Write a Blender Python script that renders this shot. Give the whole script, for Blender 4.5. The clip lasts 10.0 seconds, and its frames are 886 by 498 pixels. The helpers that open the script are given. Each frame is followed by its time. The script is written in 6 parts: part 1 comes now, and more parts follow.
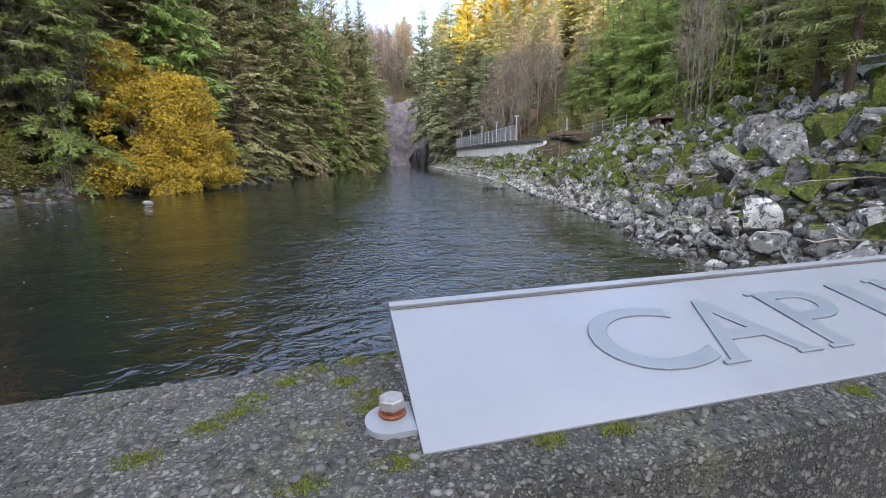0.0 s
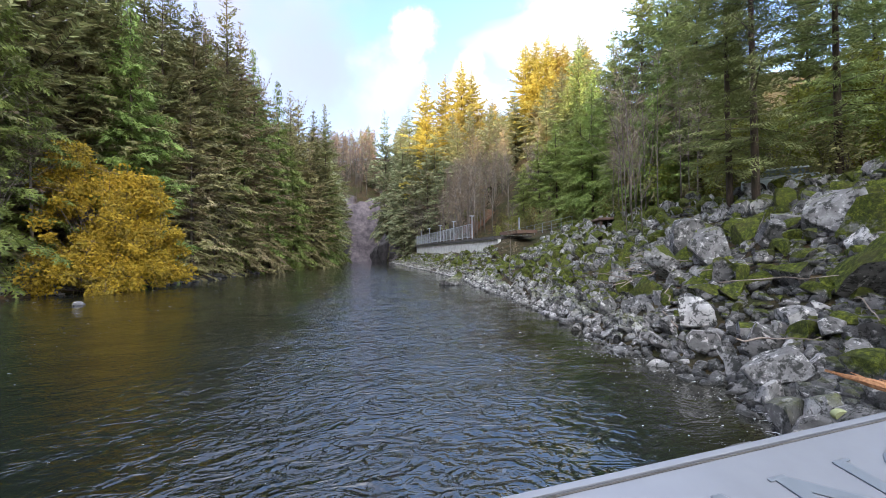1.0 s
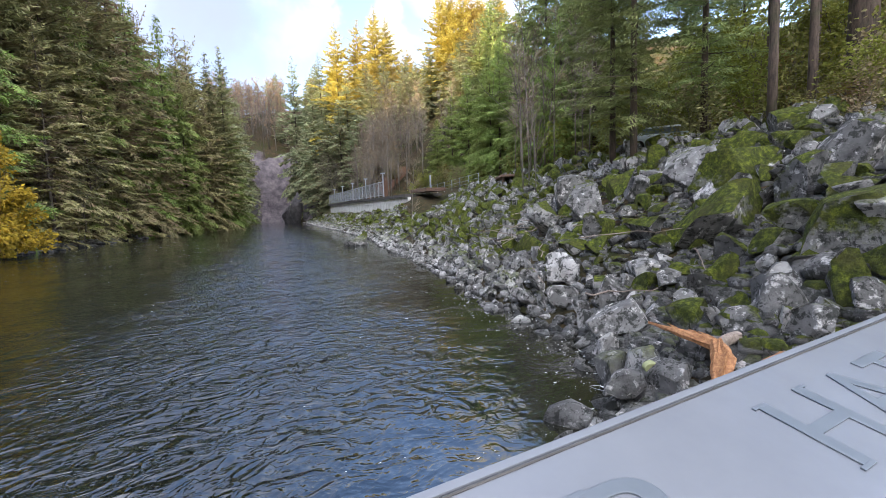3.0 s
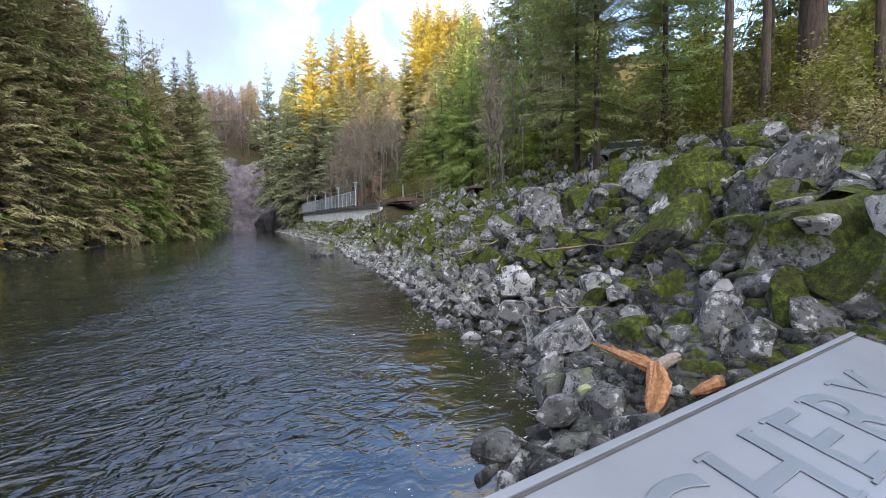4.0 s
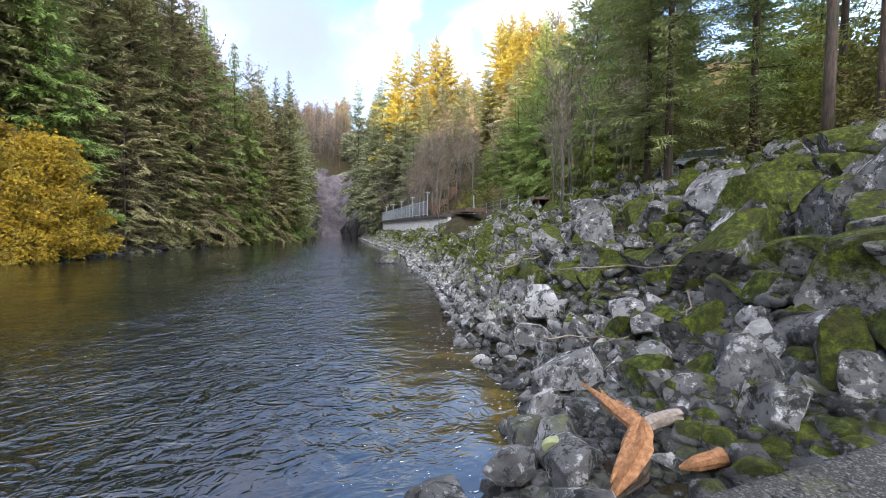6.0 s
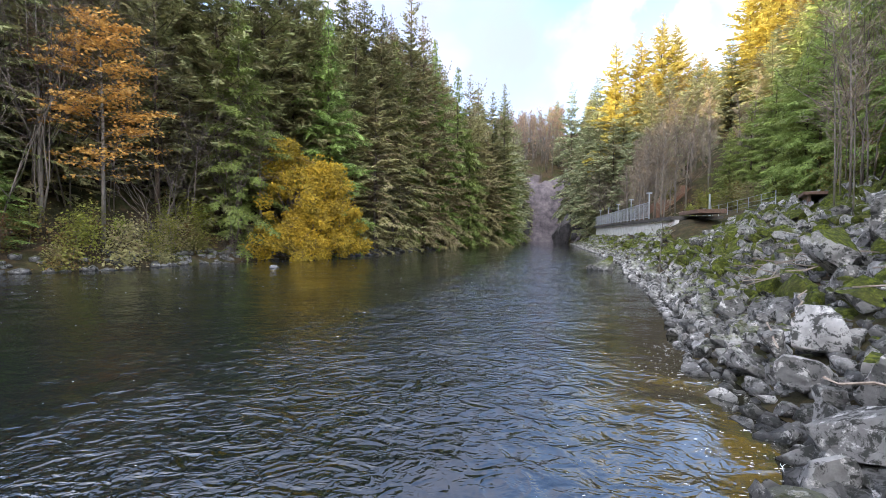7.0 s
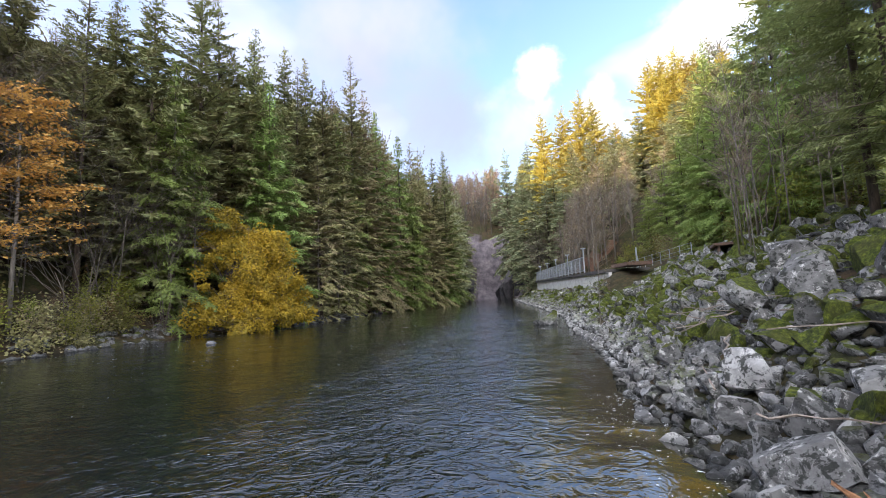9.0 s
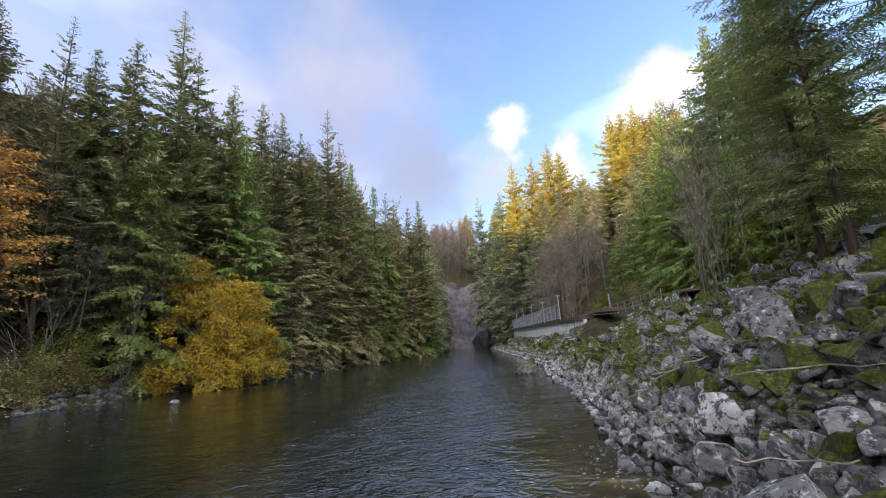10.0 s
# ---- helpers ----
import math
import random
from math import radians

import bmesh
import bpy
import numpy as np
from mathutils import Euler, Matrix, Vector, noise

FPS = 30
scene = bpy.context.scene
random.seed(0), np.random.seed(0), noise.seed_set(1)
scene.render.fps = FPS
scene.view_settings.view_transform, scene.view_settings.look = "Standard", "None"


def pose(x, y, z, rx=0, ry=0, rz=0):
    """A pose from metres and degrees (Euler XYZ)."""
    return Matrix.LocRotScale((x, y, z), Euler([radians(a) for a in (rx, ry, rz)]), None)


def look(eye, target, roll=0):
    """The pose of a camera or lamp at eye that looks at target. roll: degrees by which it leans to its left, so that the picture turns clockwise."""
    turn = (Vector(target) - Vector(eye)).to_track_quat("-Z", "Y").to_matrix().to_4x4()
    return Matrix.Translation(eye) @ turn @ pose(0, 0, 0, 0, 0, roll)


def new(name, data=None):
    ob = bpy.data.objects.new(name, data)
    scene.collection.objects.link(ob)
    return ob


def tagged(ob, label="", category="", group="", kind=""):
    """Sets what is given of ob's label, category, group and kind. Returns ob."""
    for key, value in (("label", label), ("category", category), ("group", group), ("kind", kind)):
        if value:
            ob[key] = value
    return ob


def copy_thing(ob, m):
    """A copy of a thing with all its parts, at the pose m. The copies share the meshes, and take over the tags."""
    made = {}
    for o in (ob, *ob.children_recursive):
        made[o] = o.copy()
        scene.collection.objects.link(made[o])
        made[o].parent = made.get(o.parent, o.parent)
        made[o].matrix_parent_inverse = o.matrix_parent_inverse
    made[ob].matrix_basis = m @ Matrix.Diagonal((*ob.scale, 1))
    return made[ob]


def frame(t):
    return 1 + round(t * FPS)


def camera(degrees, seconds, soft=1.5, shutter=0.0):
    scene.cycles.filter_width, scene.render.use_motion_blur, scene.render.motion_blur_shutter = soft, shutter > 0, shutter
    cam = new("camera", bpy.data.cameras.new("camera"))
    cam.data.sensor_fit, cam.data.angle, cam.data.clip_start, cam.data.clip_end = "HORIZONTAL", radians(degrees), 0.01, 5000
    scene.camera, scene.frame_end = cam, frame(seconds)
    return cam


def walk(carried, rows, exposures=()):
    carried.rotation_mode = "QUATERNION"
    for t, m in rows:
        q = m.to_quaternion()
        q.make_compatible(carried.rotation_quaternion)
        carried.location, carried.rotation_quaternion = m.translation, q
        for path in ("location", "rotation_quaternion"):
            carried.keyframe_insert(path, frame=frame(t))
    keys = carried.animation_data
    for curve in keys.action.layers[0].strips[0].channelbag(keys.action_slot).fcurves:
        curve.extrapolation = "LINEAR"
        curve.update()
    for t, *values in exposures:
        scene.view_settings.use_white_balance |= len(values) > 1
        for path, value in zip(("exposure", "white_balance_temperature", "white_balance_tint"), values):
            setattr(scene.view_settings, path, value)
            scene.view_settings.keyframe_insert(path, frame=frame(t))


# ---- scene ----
cam = camera(91.9, 10.0, soft=0.6)
PATH = [
    (0, (0.031, 0.009, 2.984), (0.481, 1.914, 2.571), -1.2),
    (0.5, (0.216, 0.035, 3.117), (0.824, 1.931, 2.924), -2.4),
    (1, (0.602, 0.054, 3.137), (1.24, 1.949, 3.159), -1.2),
    (1.5, (1.004, 0.149, 3.086), (1.70, 2.021, 2.98), -0.8),
    (2, (1.456, 0.142, 3.099), (2.238, 1.979, 2.992), -3.3),
    (2.5, (1.964, 0.143, 3.102), (2.765, 1.97, 2.96), -1.2),
    (3, (2.462, 0.204, 3.101), (3.419, 1.951, 2.919), -2.1),
    (3.2, (2.621, 0.179, 3.096), (3.59, 1.919, 2.924), -3.5),
    (4.5, (3.93, 0.284, 3.113), (5.021, 1.956, 2.995), -0.4),
    (5, (4.522, 0.138, 3.129), (5.646, 1.788, 3.011), -4.7),
    (5.2, (4.759, 0.102, 3.121), (5.918, 1.728, 3.016), -3.5),
    (6.3, (5.268, 0.211, 3.106), (5.651, 2.172, 3.031), 0.8),
    (6.5, (5.295, 0.299, 3.123), (5.441, 2.293, 3.056), 0.3),
    (7, (5.389, 0.646, 3.035), (5.158, 2.631, 2.972), 0.3),
    (7.5, (5.341, 0.711, 3.062), (4.99, 2.679, 3.112), 1.0),
    (8, (5.228, 0.614, 3.108), (4.859, 2.578, 3.208), 1.3),
    (8.5, (5.205, 0.528, 3.125), (4.975, 2.51, 3.268), 0.5),
    (9, (5.07, 0.215, 3.178), (5.104, 2.203, 3.392), -2.8),
    (9.5, (4.97, 0.009, 3.217), (5.09, 1.956, 3.658), -2.0),
    (10, (4.914, -0.061, 3.229), (5.074, 1.886, 3.658), -4.0),
]
EXPOSURE = [(0, 1.7), (1, 1.5), (1.5, 1.5), (3, 1.48), (4.5, 1.38), (5, 1.43), (6.3, 1.56), (7, 1.64), (7.5, 1.8), (8, 1.5), (8.5, 1.4), (9, 1.35), (9.5, 0.97), (10, 0.92)]
EXPOSURE = [(t, e - 0.07, 6100, 9) for t, e in EXPOSURE]
walk(cam, [(t, look(eye, target, roll)) for t, eye, target, roll in PATH], EXPOSURE)

# ---- world and sun ----
# direction, half width in degrees, softness of the edge, colour and cover of each cloud
CLOUDS = (
    ((-0.62, 1.0, 0.92), 20, 1.3, (2.9, 2.7, 3.0), 0.8),
    ((-0.12, 1.0, 0.40), 8, 1.4, (2.2, 2.1, 2.7), 0.7),
    ((0.05, 1.0, 0.36), 5, 1.4, (1.9, 2.0, 2.6), 0.7),
    ((0.275, 1.0, 0.50), 2.6, 0.8, (4.6, 4.4, 4.2), 1.0),
    ((0.20, 1.0, 0.41), 3.0, 1.3, (3.0, 3.0, 3.2), 0.8),
    ((0.44, 1.0, 0.41), 2.8, 0.9, (4.4, 4.0, 3.5), 1.0),
    ((0.66, 1.0, 0.62), 4.0, 0.9, (4.4, 4.0, 3.6), 1.0),
)
SUN_EL, SUN_AZ = 13.4, 252.0          # degrees; azimuth clockwise from +y
world = bpy.data.worlds.new("world")
scene.world = world
world.use_nodes = True
wn, wl = world.node_tree.nodes, world.node_tree.links
wn.clear()
w_out = wn.new("ShaderNodeOutputWorld")
w_bg = wn.new("ShaderNodeBackground")
w_sky = wn.new("ShaderNodeTexSky")
w_sky.sky_type = "NISHITA"
w_sky.sun_disc = False
w_sky.sun_elevation = radians(SUN_EL)
w_sky.sun_rotation = radians(SUN_AZ)
w_sky.air_density, w_sky.dust_density, w_sky.ozone_density = 1.0, 0.6, 1.5
w_co = wn.new("ShaderNodeTexCoord")
w_map = wn.new("ShaderNodeMapping")
w_map.inputs["Scale"].default_value = (1.0, 1.0, 2.2)
w_noise = wn.new("ShaderNodeTexNoise")
w_noise.inputs["Scale"].default_value = 1.7
w_noise.inputs["Detail"].default_value = 4.0
w_noise.inputs["Roughness"].default_value = 0.45
w_ramp = wn.new("ShaderNodeValToRGB")
w_ramp.color_ramp.elements[0].position = 0.36
w_ramp.color_ramp.elements[1].position = 0.86
w_mix = wn.new("ShaderNodeMixRGB")
w_mix.inputs["Color2"].default_value = (15.0, 14.4, 14.4, 1)
w_bg.inputs["Strength"].default_value = 0.15
wl.new(w_co.outputs["Generated"], w_map.inputs["Vector"])
wl.new(w_map.outputs["Vector"], w_noise.inputs["Vector"])
w_sep = wn.new("ShaderNodeSeparateXYZ")       # cloud thickens towards the south, unseen there, added to light the trees' near sides
w_south = wn.new("ShaderNodeMath")
w_south.operation = "MULTIPLY_ADD"
w_south.inputs[1].default_value = -0.31
wl.new(w_co.outputs["Generated"], w_sep.inputs["Vector"])
wl.new(w_sep.outputs["Y"], w_south.inputs[0])
wl.new(w_noise.outputs["Fac"], w_south.inputs[2])
wl.new(w_south.outputs["Value"], w_ramp.inputs["Fac"])
wl.new(w_ramp.outputs["Color"], w_mix.inputs["Fac"])
w_blue = wn.new("ShaderNodeMixRGB")
w_blue.blend_type = "MULTIPLY"
w_blue.inputs["Fac"].default_value = 1.0
w_blue.inputs["Color2"].default_value = (1.75, 1.6, 1.75, 1)
wl.new(w_sky.outputs["Color"], w_blue.inputs["Color1"])
wl.new(w_blue.outputs["Color"], w_mix.inputs["Color1"])
w_low = wn.new("ShaderNodeValToRGB")          # pale haze towards the horizon
w_low.color_ramp.elements[0].position, w_low.color_ramp.elements[0].color = 0.20, (0.6, 0.6, 0.6, 1)
w_low.color_ramp.elements[1].position, w_low.color_ramp.elements[1].color = 0.45, (0, 0, 0, 1)
w_haze = wn.new("ShaderNodeMixRGB")
w_haze.inputs["Color2"].default_value = (2.3, 2.55, 3.0, 1)
wl.new(w_sep.outputs["Z"], w_low.inputs["Fac"])
wl.new(w_low.outputs["Color"], w_haze.inputs["Fac"])
wl.new(w_mix.outputs["Color"], w_haze.inputs["Color1"])


def cloud(under, toward, size, edge, colour, cover):
    """A ragged bank of cloud round one direction of the sky."""
    d = Vector(toward).normalized()
    dot = wn.new("ShaderNodeVectorMath")
    dot.operation = "DOT_PRODUCT"
    dot.inputs[1].default_value = d
    rag = wn.new("ShaderNodeTexNoise")
    rag.inputs["Scale"].default_value = 26.0 / size if size < 9 else 2.6
    rag.inputs["Detail"].default_value = 5.0
    rag.inputs["Roughness"].default_value = 0.55
    wl.new(w_co.outputs["Generated"], dot.inputs[0])
    wl.new(w_co.outputs["Generated"], rag.inputs["Vector"])
    shift = wn.new("ShaderNodeMath")
    shift.operation = "MULTIPLY_ADD"
    shift.inputs[1].default_value = 11.0 * (1 - math.cos(radians(size)))
    wl.new(rag.outputs["Fac"], shift.inputs[0])
    wl.new(dot.outputs["Value"], shift.inputs[2])
    fade = wn.new("ShaderNodeMapRange")
    fade.interpolation_type = "SMOOTHSTEP"
    mid = math.cos(radians(size)) + 5.6 * (1 - math.cos(radians(size)))
    soft_ = 1.7 * edge * (1 - math.cos(radians(size)))
    fade.inputs["From Min"].default_value, fade.inputs["From Max"].default_value = mid - soft_, mid + soft_
    fade.inputs["To Max"].default_value = cover
    wl.new(shift.outputs["Value"], fade.inputs["Value"])
    mixer = wn.new("ShaderNodeMixRGB")
    mixer.inputs["Color2"].default_value = (*colour, 1)
    wl.new(fade.outputs["Result"], mixer.inputs["Fac"])
    wl.new(under, mixer.inputs["Color1"])
    return mixer.outputs["Color"]


sky_col = w_haze.outputs["Color"]
for toward, size, edge, colour, cover in CLOUDS:
    sky_col = cloud(sky_col, toward, size, edge, colour, cover)
wl.new(sky_col, w_bg.inputs["Color"])
wl.new(w_bg.outputs["Background"], w_out.inputs["Surface"])

sun_data = bpy.data.lights.new("sun", "SUN")
sun_data.energy, sun_data.angle, sun_data.color = 5.0, radians(0.6), (1.0, 0.76, 0.35)
sun = new("sun", sun_data)
_a, _e = radians(SUN_AZ), radians(SUN_EL)
sun.matrix_world = look((-200, -80, 90), (-200 - math.sin(_a) * math.cos(_e), -80 - math.cos(_a) * math.cos(_e), 90 - math.sin(_e)))


# ---- materials ----
def material(name, rough=0.8, metal=0.0, spec=0.4):
    m = bpy.data.materials.new(name)
    m.use_nodes = True
    b = m.node_tree.nodes["Principled BSDF"]
    b.inputs["Roughness"].default_value = rough
    b.inputs["Metallic"].default_value = metal
    b.inputs["Specular IOR Level"].default_value = spec
    return m, m.node_tree.nodes, m.node_tree.links, b


def add_noise(n, l, vec, scale, detail=5.0, rough=0.6, dist=0.0):
    t = n.new("ShaderNodeTexNoise")
    t.inputs["Scale"].default_value = scale
    t.inputs["Detail"].default_value = detail
    t.inputs["Roughness"].default_value = rough
    t.inputs["Distortion"].default_value = dist
    l.new(vec, t.inputs["Vector"])
    return t.outputs["Fac"]


def add_ramp(n, l, fac, *stops):
    r = n.new("ShaderNodeValToRGB")
    while len(r.color_ramp.elements) < len(stops):
        r.color_ramp.elements.new(0.5)
    for el, (p, c) in zip(r.color_ramp.elements, stops):
        el.position = p
        el.color = (*c, 1) if len(c) == 3 else c
    l.new(fac, r.inputs["Fac"])
    return r.outputs["Color"]


def add_mix(n, l, fac, a, b, mode="MIX"):
    m = n.new("ShaderNodeMixRGB")
    m.blend_type = mode
    for sock, v in (("Fac", fac), ("Color1", a), ("Color2", b)):
        if isinstance(v, (int, float)):
            m.inputs[sock].default_value = v
        elif isinstance(v, tuple):
            m.inputs[sock].default_value = (*v, 1)
        else:
            l.new(v, m.inputs[sock])
    return m.outputs["Color"]


def add_math(n, l, op, a, b=0.0):
    m = n.new("ShaderNodeMath")
    m.operation = op.replace("_FREE", "")
    m.use_clamp = op in ("ADD", "SUBTRACT", "MULTIPLY")
    for k, v in enumerate((a, b)):
        if isinstance(v, (int, float)):
            m.inputs[k].default_value = v
        else:
            l.new(v, m.inputs[k])
    return m.outputs[0]


def add_bump(n, l, b, height, strength, dist):
    u = n.new("ShaderNodeBump")
    u.inputs["Strength"].default_value = strength
    u.inputs["Distance"].default_value = dist
    l.new(height, u.inputs["Height"])
    l.new(u.outputs["Normal"], b.inputs["Normal"])
    return u


def world_pos(n):
    return n.new("ShaderNodeNewGeometry").outputs["Position"]


def mat_foliage(name, dark, light, rough=0.65, trans=0.25, hue=None, vary=0.03):
    """Leaves and needle sprays: each spray has its own tone, with a broad drift through the crown."""
    m, n, l, b = material(name, rough, spec=0.25)
    g = n.new("ShaderNodeNewGeometry")
    broad = add_noise(n, l, g.outputs["Position"], 0.22, 3.0)
    mixf = add_math(n, l, "ADD", add_math(n, l, "MULTIPLY", g.outputs["Random Per Island"], 0.45), add_math(n, l, "MULTIPLY", broad, 0.75))
    col = add_ramp(n, l, mixf, (0.15, dark), (0.6, tuple((p + q) / 2 for p, q in zip(dark, light))), (1.0, light))
    if hue:
        tint = add_ramp(n, l, add_noise(n, l, g.outputs["Position"], 0.45, 2.0), (0.5, (0, 0, 0)), (0.66, (1, 1, 1)))
        col = add_mix(n, l, add_math(n, l, "MULTIPLY", tint, 0.75), col, hue)
    oi = n.new("ShaderNodeObjectInfo")
    hs = n.new("ShaderNodeHueSaturation")
    l.new(add_math(n, l, "ADD", add_math(n, l, "MULTIPLY", oi.outputs["Random"], vary), 0.5 - vary / 2), hs.inputs["Hue"])
    mr = n.new("ShaderNodeMapRange")
    mr.inputs["To Min"].default_value, mr.inputs["To Max"].default_value = 1 - vary * 7, 1 + vary * 7
    l.new(oi.outputs["Random"], mr.inputs["Value"])
    l.new(mr.outputs["Result"], hs.inputs["Value"])
    l.new(col, hs.inputs["Color"])
    l.new(hs.outputs["Color"], b.inputs["Base Color"])
    if trans:
        tr = n.new("ShaderNodeBsdfTranslucent")
        l.new(hs.outputs["Color"], tr.inputs["Color"])
        mx = n.new("ShaderNodeMixShader")
        mx.inputs["Fac"].default_value = trans
        l.new(b.outputs["BSDF"], mx.inputs[1])
        l.new(tr.outputs["BSDF"], mx.inputs[2])
        l.new(mx.outputs["Shader"], n["Material Output"].inputs["Surface"])
    return m


def mat_bark(name, a, c, scale=3.0):
    m, n, l, b = material(name, 0.9)
    v = n.new("ShaderNodeMapping")
    v.inputs["Scale"].default_value = (4, 4, 0.7)
    l.new(world_pos(n), v.inputs["Vector"])
    f = add_noise(n, l, v.outputs["Vector"], scale, 6.0, 0.65)
    moss = add_ramp(n, l, add_noise(n, l, world_pos(n), 0.8, 4.0), (0.5, (0, 0, 0)), (0.68, (1, 1, 1)))
    col = add_mix(n, l, add_math(n, l, "MULTIPLY", moss, 0.4), add_ramp(n, l, f, (0.3, a), (0.7, c)), (0.05, 0.06, 0.02))
    l.new(col, b.inputs["Base Color"])
    add_bump(n, l, b, f, 0.8, 0.04)
    return m


def mat_rock(name, moss_lo, moss_hi, pale=0.0, shade=1.0):
    """Grey river boulder with white and black lichen blots and moss on the upward faces."""
    m, n, l, b = material(name, 0.85, spec=0.3)
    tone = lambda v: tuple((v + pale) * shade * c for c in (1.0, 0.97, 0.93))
    p = world_pos(n)
    g = n.new("ShaderNodeNewGeometry")
    oi = n.new("ShaderNodeObjectInfo")
    base = add_ramp(n, l, add_noise(n, l, p, 2.2, 8.0, 0.62), (0.3, tone(0.14)), (0.5, tone(0.33)), (0.7, tone(0.54)))
    mr = n.new("ShaderNodeMapRange")
    mr.inputs["To Min"].default_value, mr.inputs["To Max"].default_value = 0.55, 1.25
    rnd = add_math(n, l, "FRACT", add_math(n, l, "ADD", g.outputs["Random Per Island"], oi.outputs["Random"]))
    l.new(rnd, mr.inputs["Value"])
    hs = n.new("ShaderNodeHueSaturation")
    l.new(mr.outputs["Result"], hs.inputs["Value"])
    l.new(base, hs.inputs["Color"])
    base = hs.outputs["Color"]
    base = add_mix(n, l, add_ramp(n, l, add_noise(n, l, p, 4.0, 9.0, 0.74), (0.555, (0, 0, 0)), (0.61, (0.85, 0.85, 0.85))), base, tone(0.72))
    base = add_mix(n, l, add_ramp(n, l, add_noise(n, l, p, 4.5, 9.0, 0.76, 0.3), (0.515, (0, 0, 0)), (0.565, (0.88, 0.88, 0.88))), base, (0.03, 0.032, 0.026))
    # wet dark band by the water
    sep = n.new("ShaderNodeSeparateXYZ")
    l.new(p, sep.inputs["Vector"])
    zr = n.new("ShaderNodeMapRange")
    zr.inputs["From Min"].default_value, zr.inputs["From Max"].default_value = 0.02, 0.16
    zr.inputs["To Min"].default_value, zr.inputs["To Max"].default_value = 0.35, 1.0
    l.new(sep.outputs["Z"], zr.inputs["Value"])
    base = add_mix(n, l, 1.0, base, zr.outputs["Result"], "MULTIPLY")
    # moss
    sn = n.new("ShaderNodeSeparateXYZ")
    l.new(g.outputs["Normal"], sn.inputs["Vector"])
    up = n.new("ShaderNodeMapRange")
    up.inputs["From Min"].default_value, up.inputs["From Max"].default_value = -0.35, 0.9
    l.new(sn.outputs["Z"], up.inputs["Value"])
    amt = n.new("ShaderNodeMapRange")
    amt.inputs["To Min"].default_value, amt.inputs["To Max"].default_value = moss_lo, moss_hi
    l.new(rnd, amt.inputs["Value"])
    patch = add_noise(n, l, p, 1.1, 6.0, 0.68)
    val = add_math(n, l, "ADD", add_math(n, l, "MULTIPLY", up.outputs["Result"], 0.62), add_math(n, l, "MULTIPLY", patch, 0.75))
    val = add_math(n, l, "ADD", val, amt.outputs["Result"])
    clump = add_math(n, l, "MULTIPLY", add_ramp(n, l, add_noise(n, l, p, 0.33, 3.0), (0.4, (0, 0, 0)), (0.62, (1, 1, 1))), 0.24)
    val = add_math(n, l, "ADD", val, clump)
    hz = n.new("ShaderNodeMapRange")
    hz.inputs["From Min"].default_value, hz.inputs["From Max"].default_value = 0.25, 1.0
    l.new(sep.outputs["Z"], hz.inputs["Value"])
    fac = add_math(n, l, "MULTIPLY", add_ramp(n, l, val, (0.80, (0, 0, 0)), (0.88, (1, 1, 1))), hz.outputs["Result"])
    mcol = add_ramp(n, l, add_noise(n, l, p, 7.0, 9.0, 0.78), (0.34, (0.010, 0.016, 0.001)), (0.5, (0.062, 0.080, 0.006)), (0.68, (0.25, 0.285, 0.022)))
    mcol = add_mix(n, l, add_ramp(n, l, add_noise(n, l, p, 1.7, 3.0), (0.45, (0, 0, 0)), (0.7, (0.7, 0.7, 0.7))), mcol, (0.075, 0.07, 0.018))
    l.new(add_mix(n, l, fac, base, mcol), b.inputs["Base Color"])
    l.new(add_math(n, l, "ADD", add_math(n, l, "MULTIPLY", zr.outputs["Result"], 0.5), 0.35), b.inputs["Roughness"])
    fine = add_noise(n, l, p, 22.0, 8.0, 0.75)
    big = add_noise(n, l, p, 3.0, 5.0, 0.6)
    hgt = add_math(n, l, "ADD", add_math(n, l, "MULTIPLY", fine, 0.45), add_math(n, l, "MULTIPLY", big, 0.5))
    hgt = add_math(n, l, "ADD", hgt, add_math(n, l, "MULTIPLY", fac, 0.14))
    hgt = add_math(n, l, "ADD", hgt, add_math(n, l, "MULTIPLY", add_math(n, l, "MULTIPLY", fac, add_noise(n, l, p, 30.0, 4.0, 0.7)), 0.3))
    add_bump(n, l, b, hgt, 1.0, 0.2)
    return m


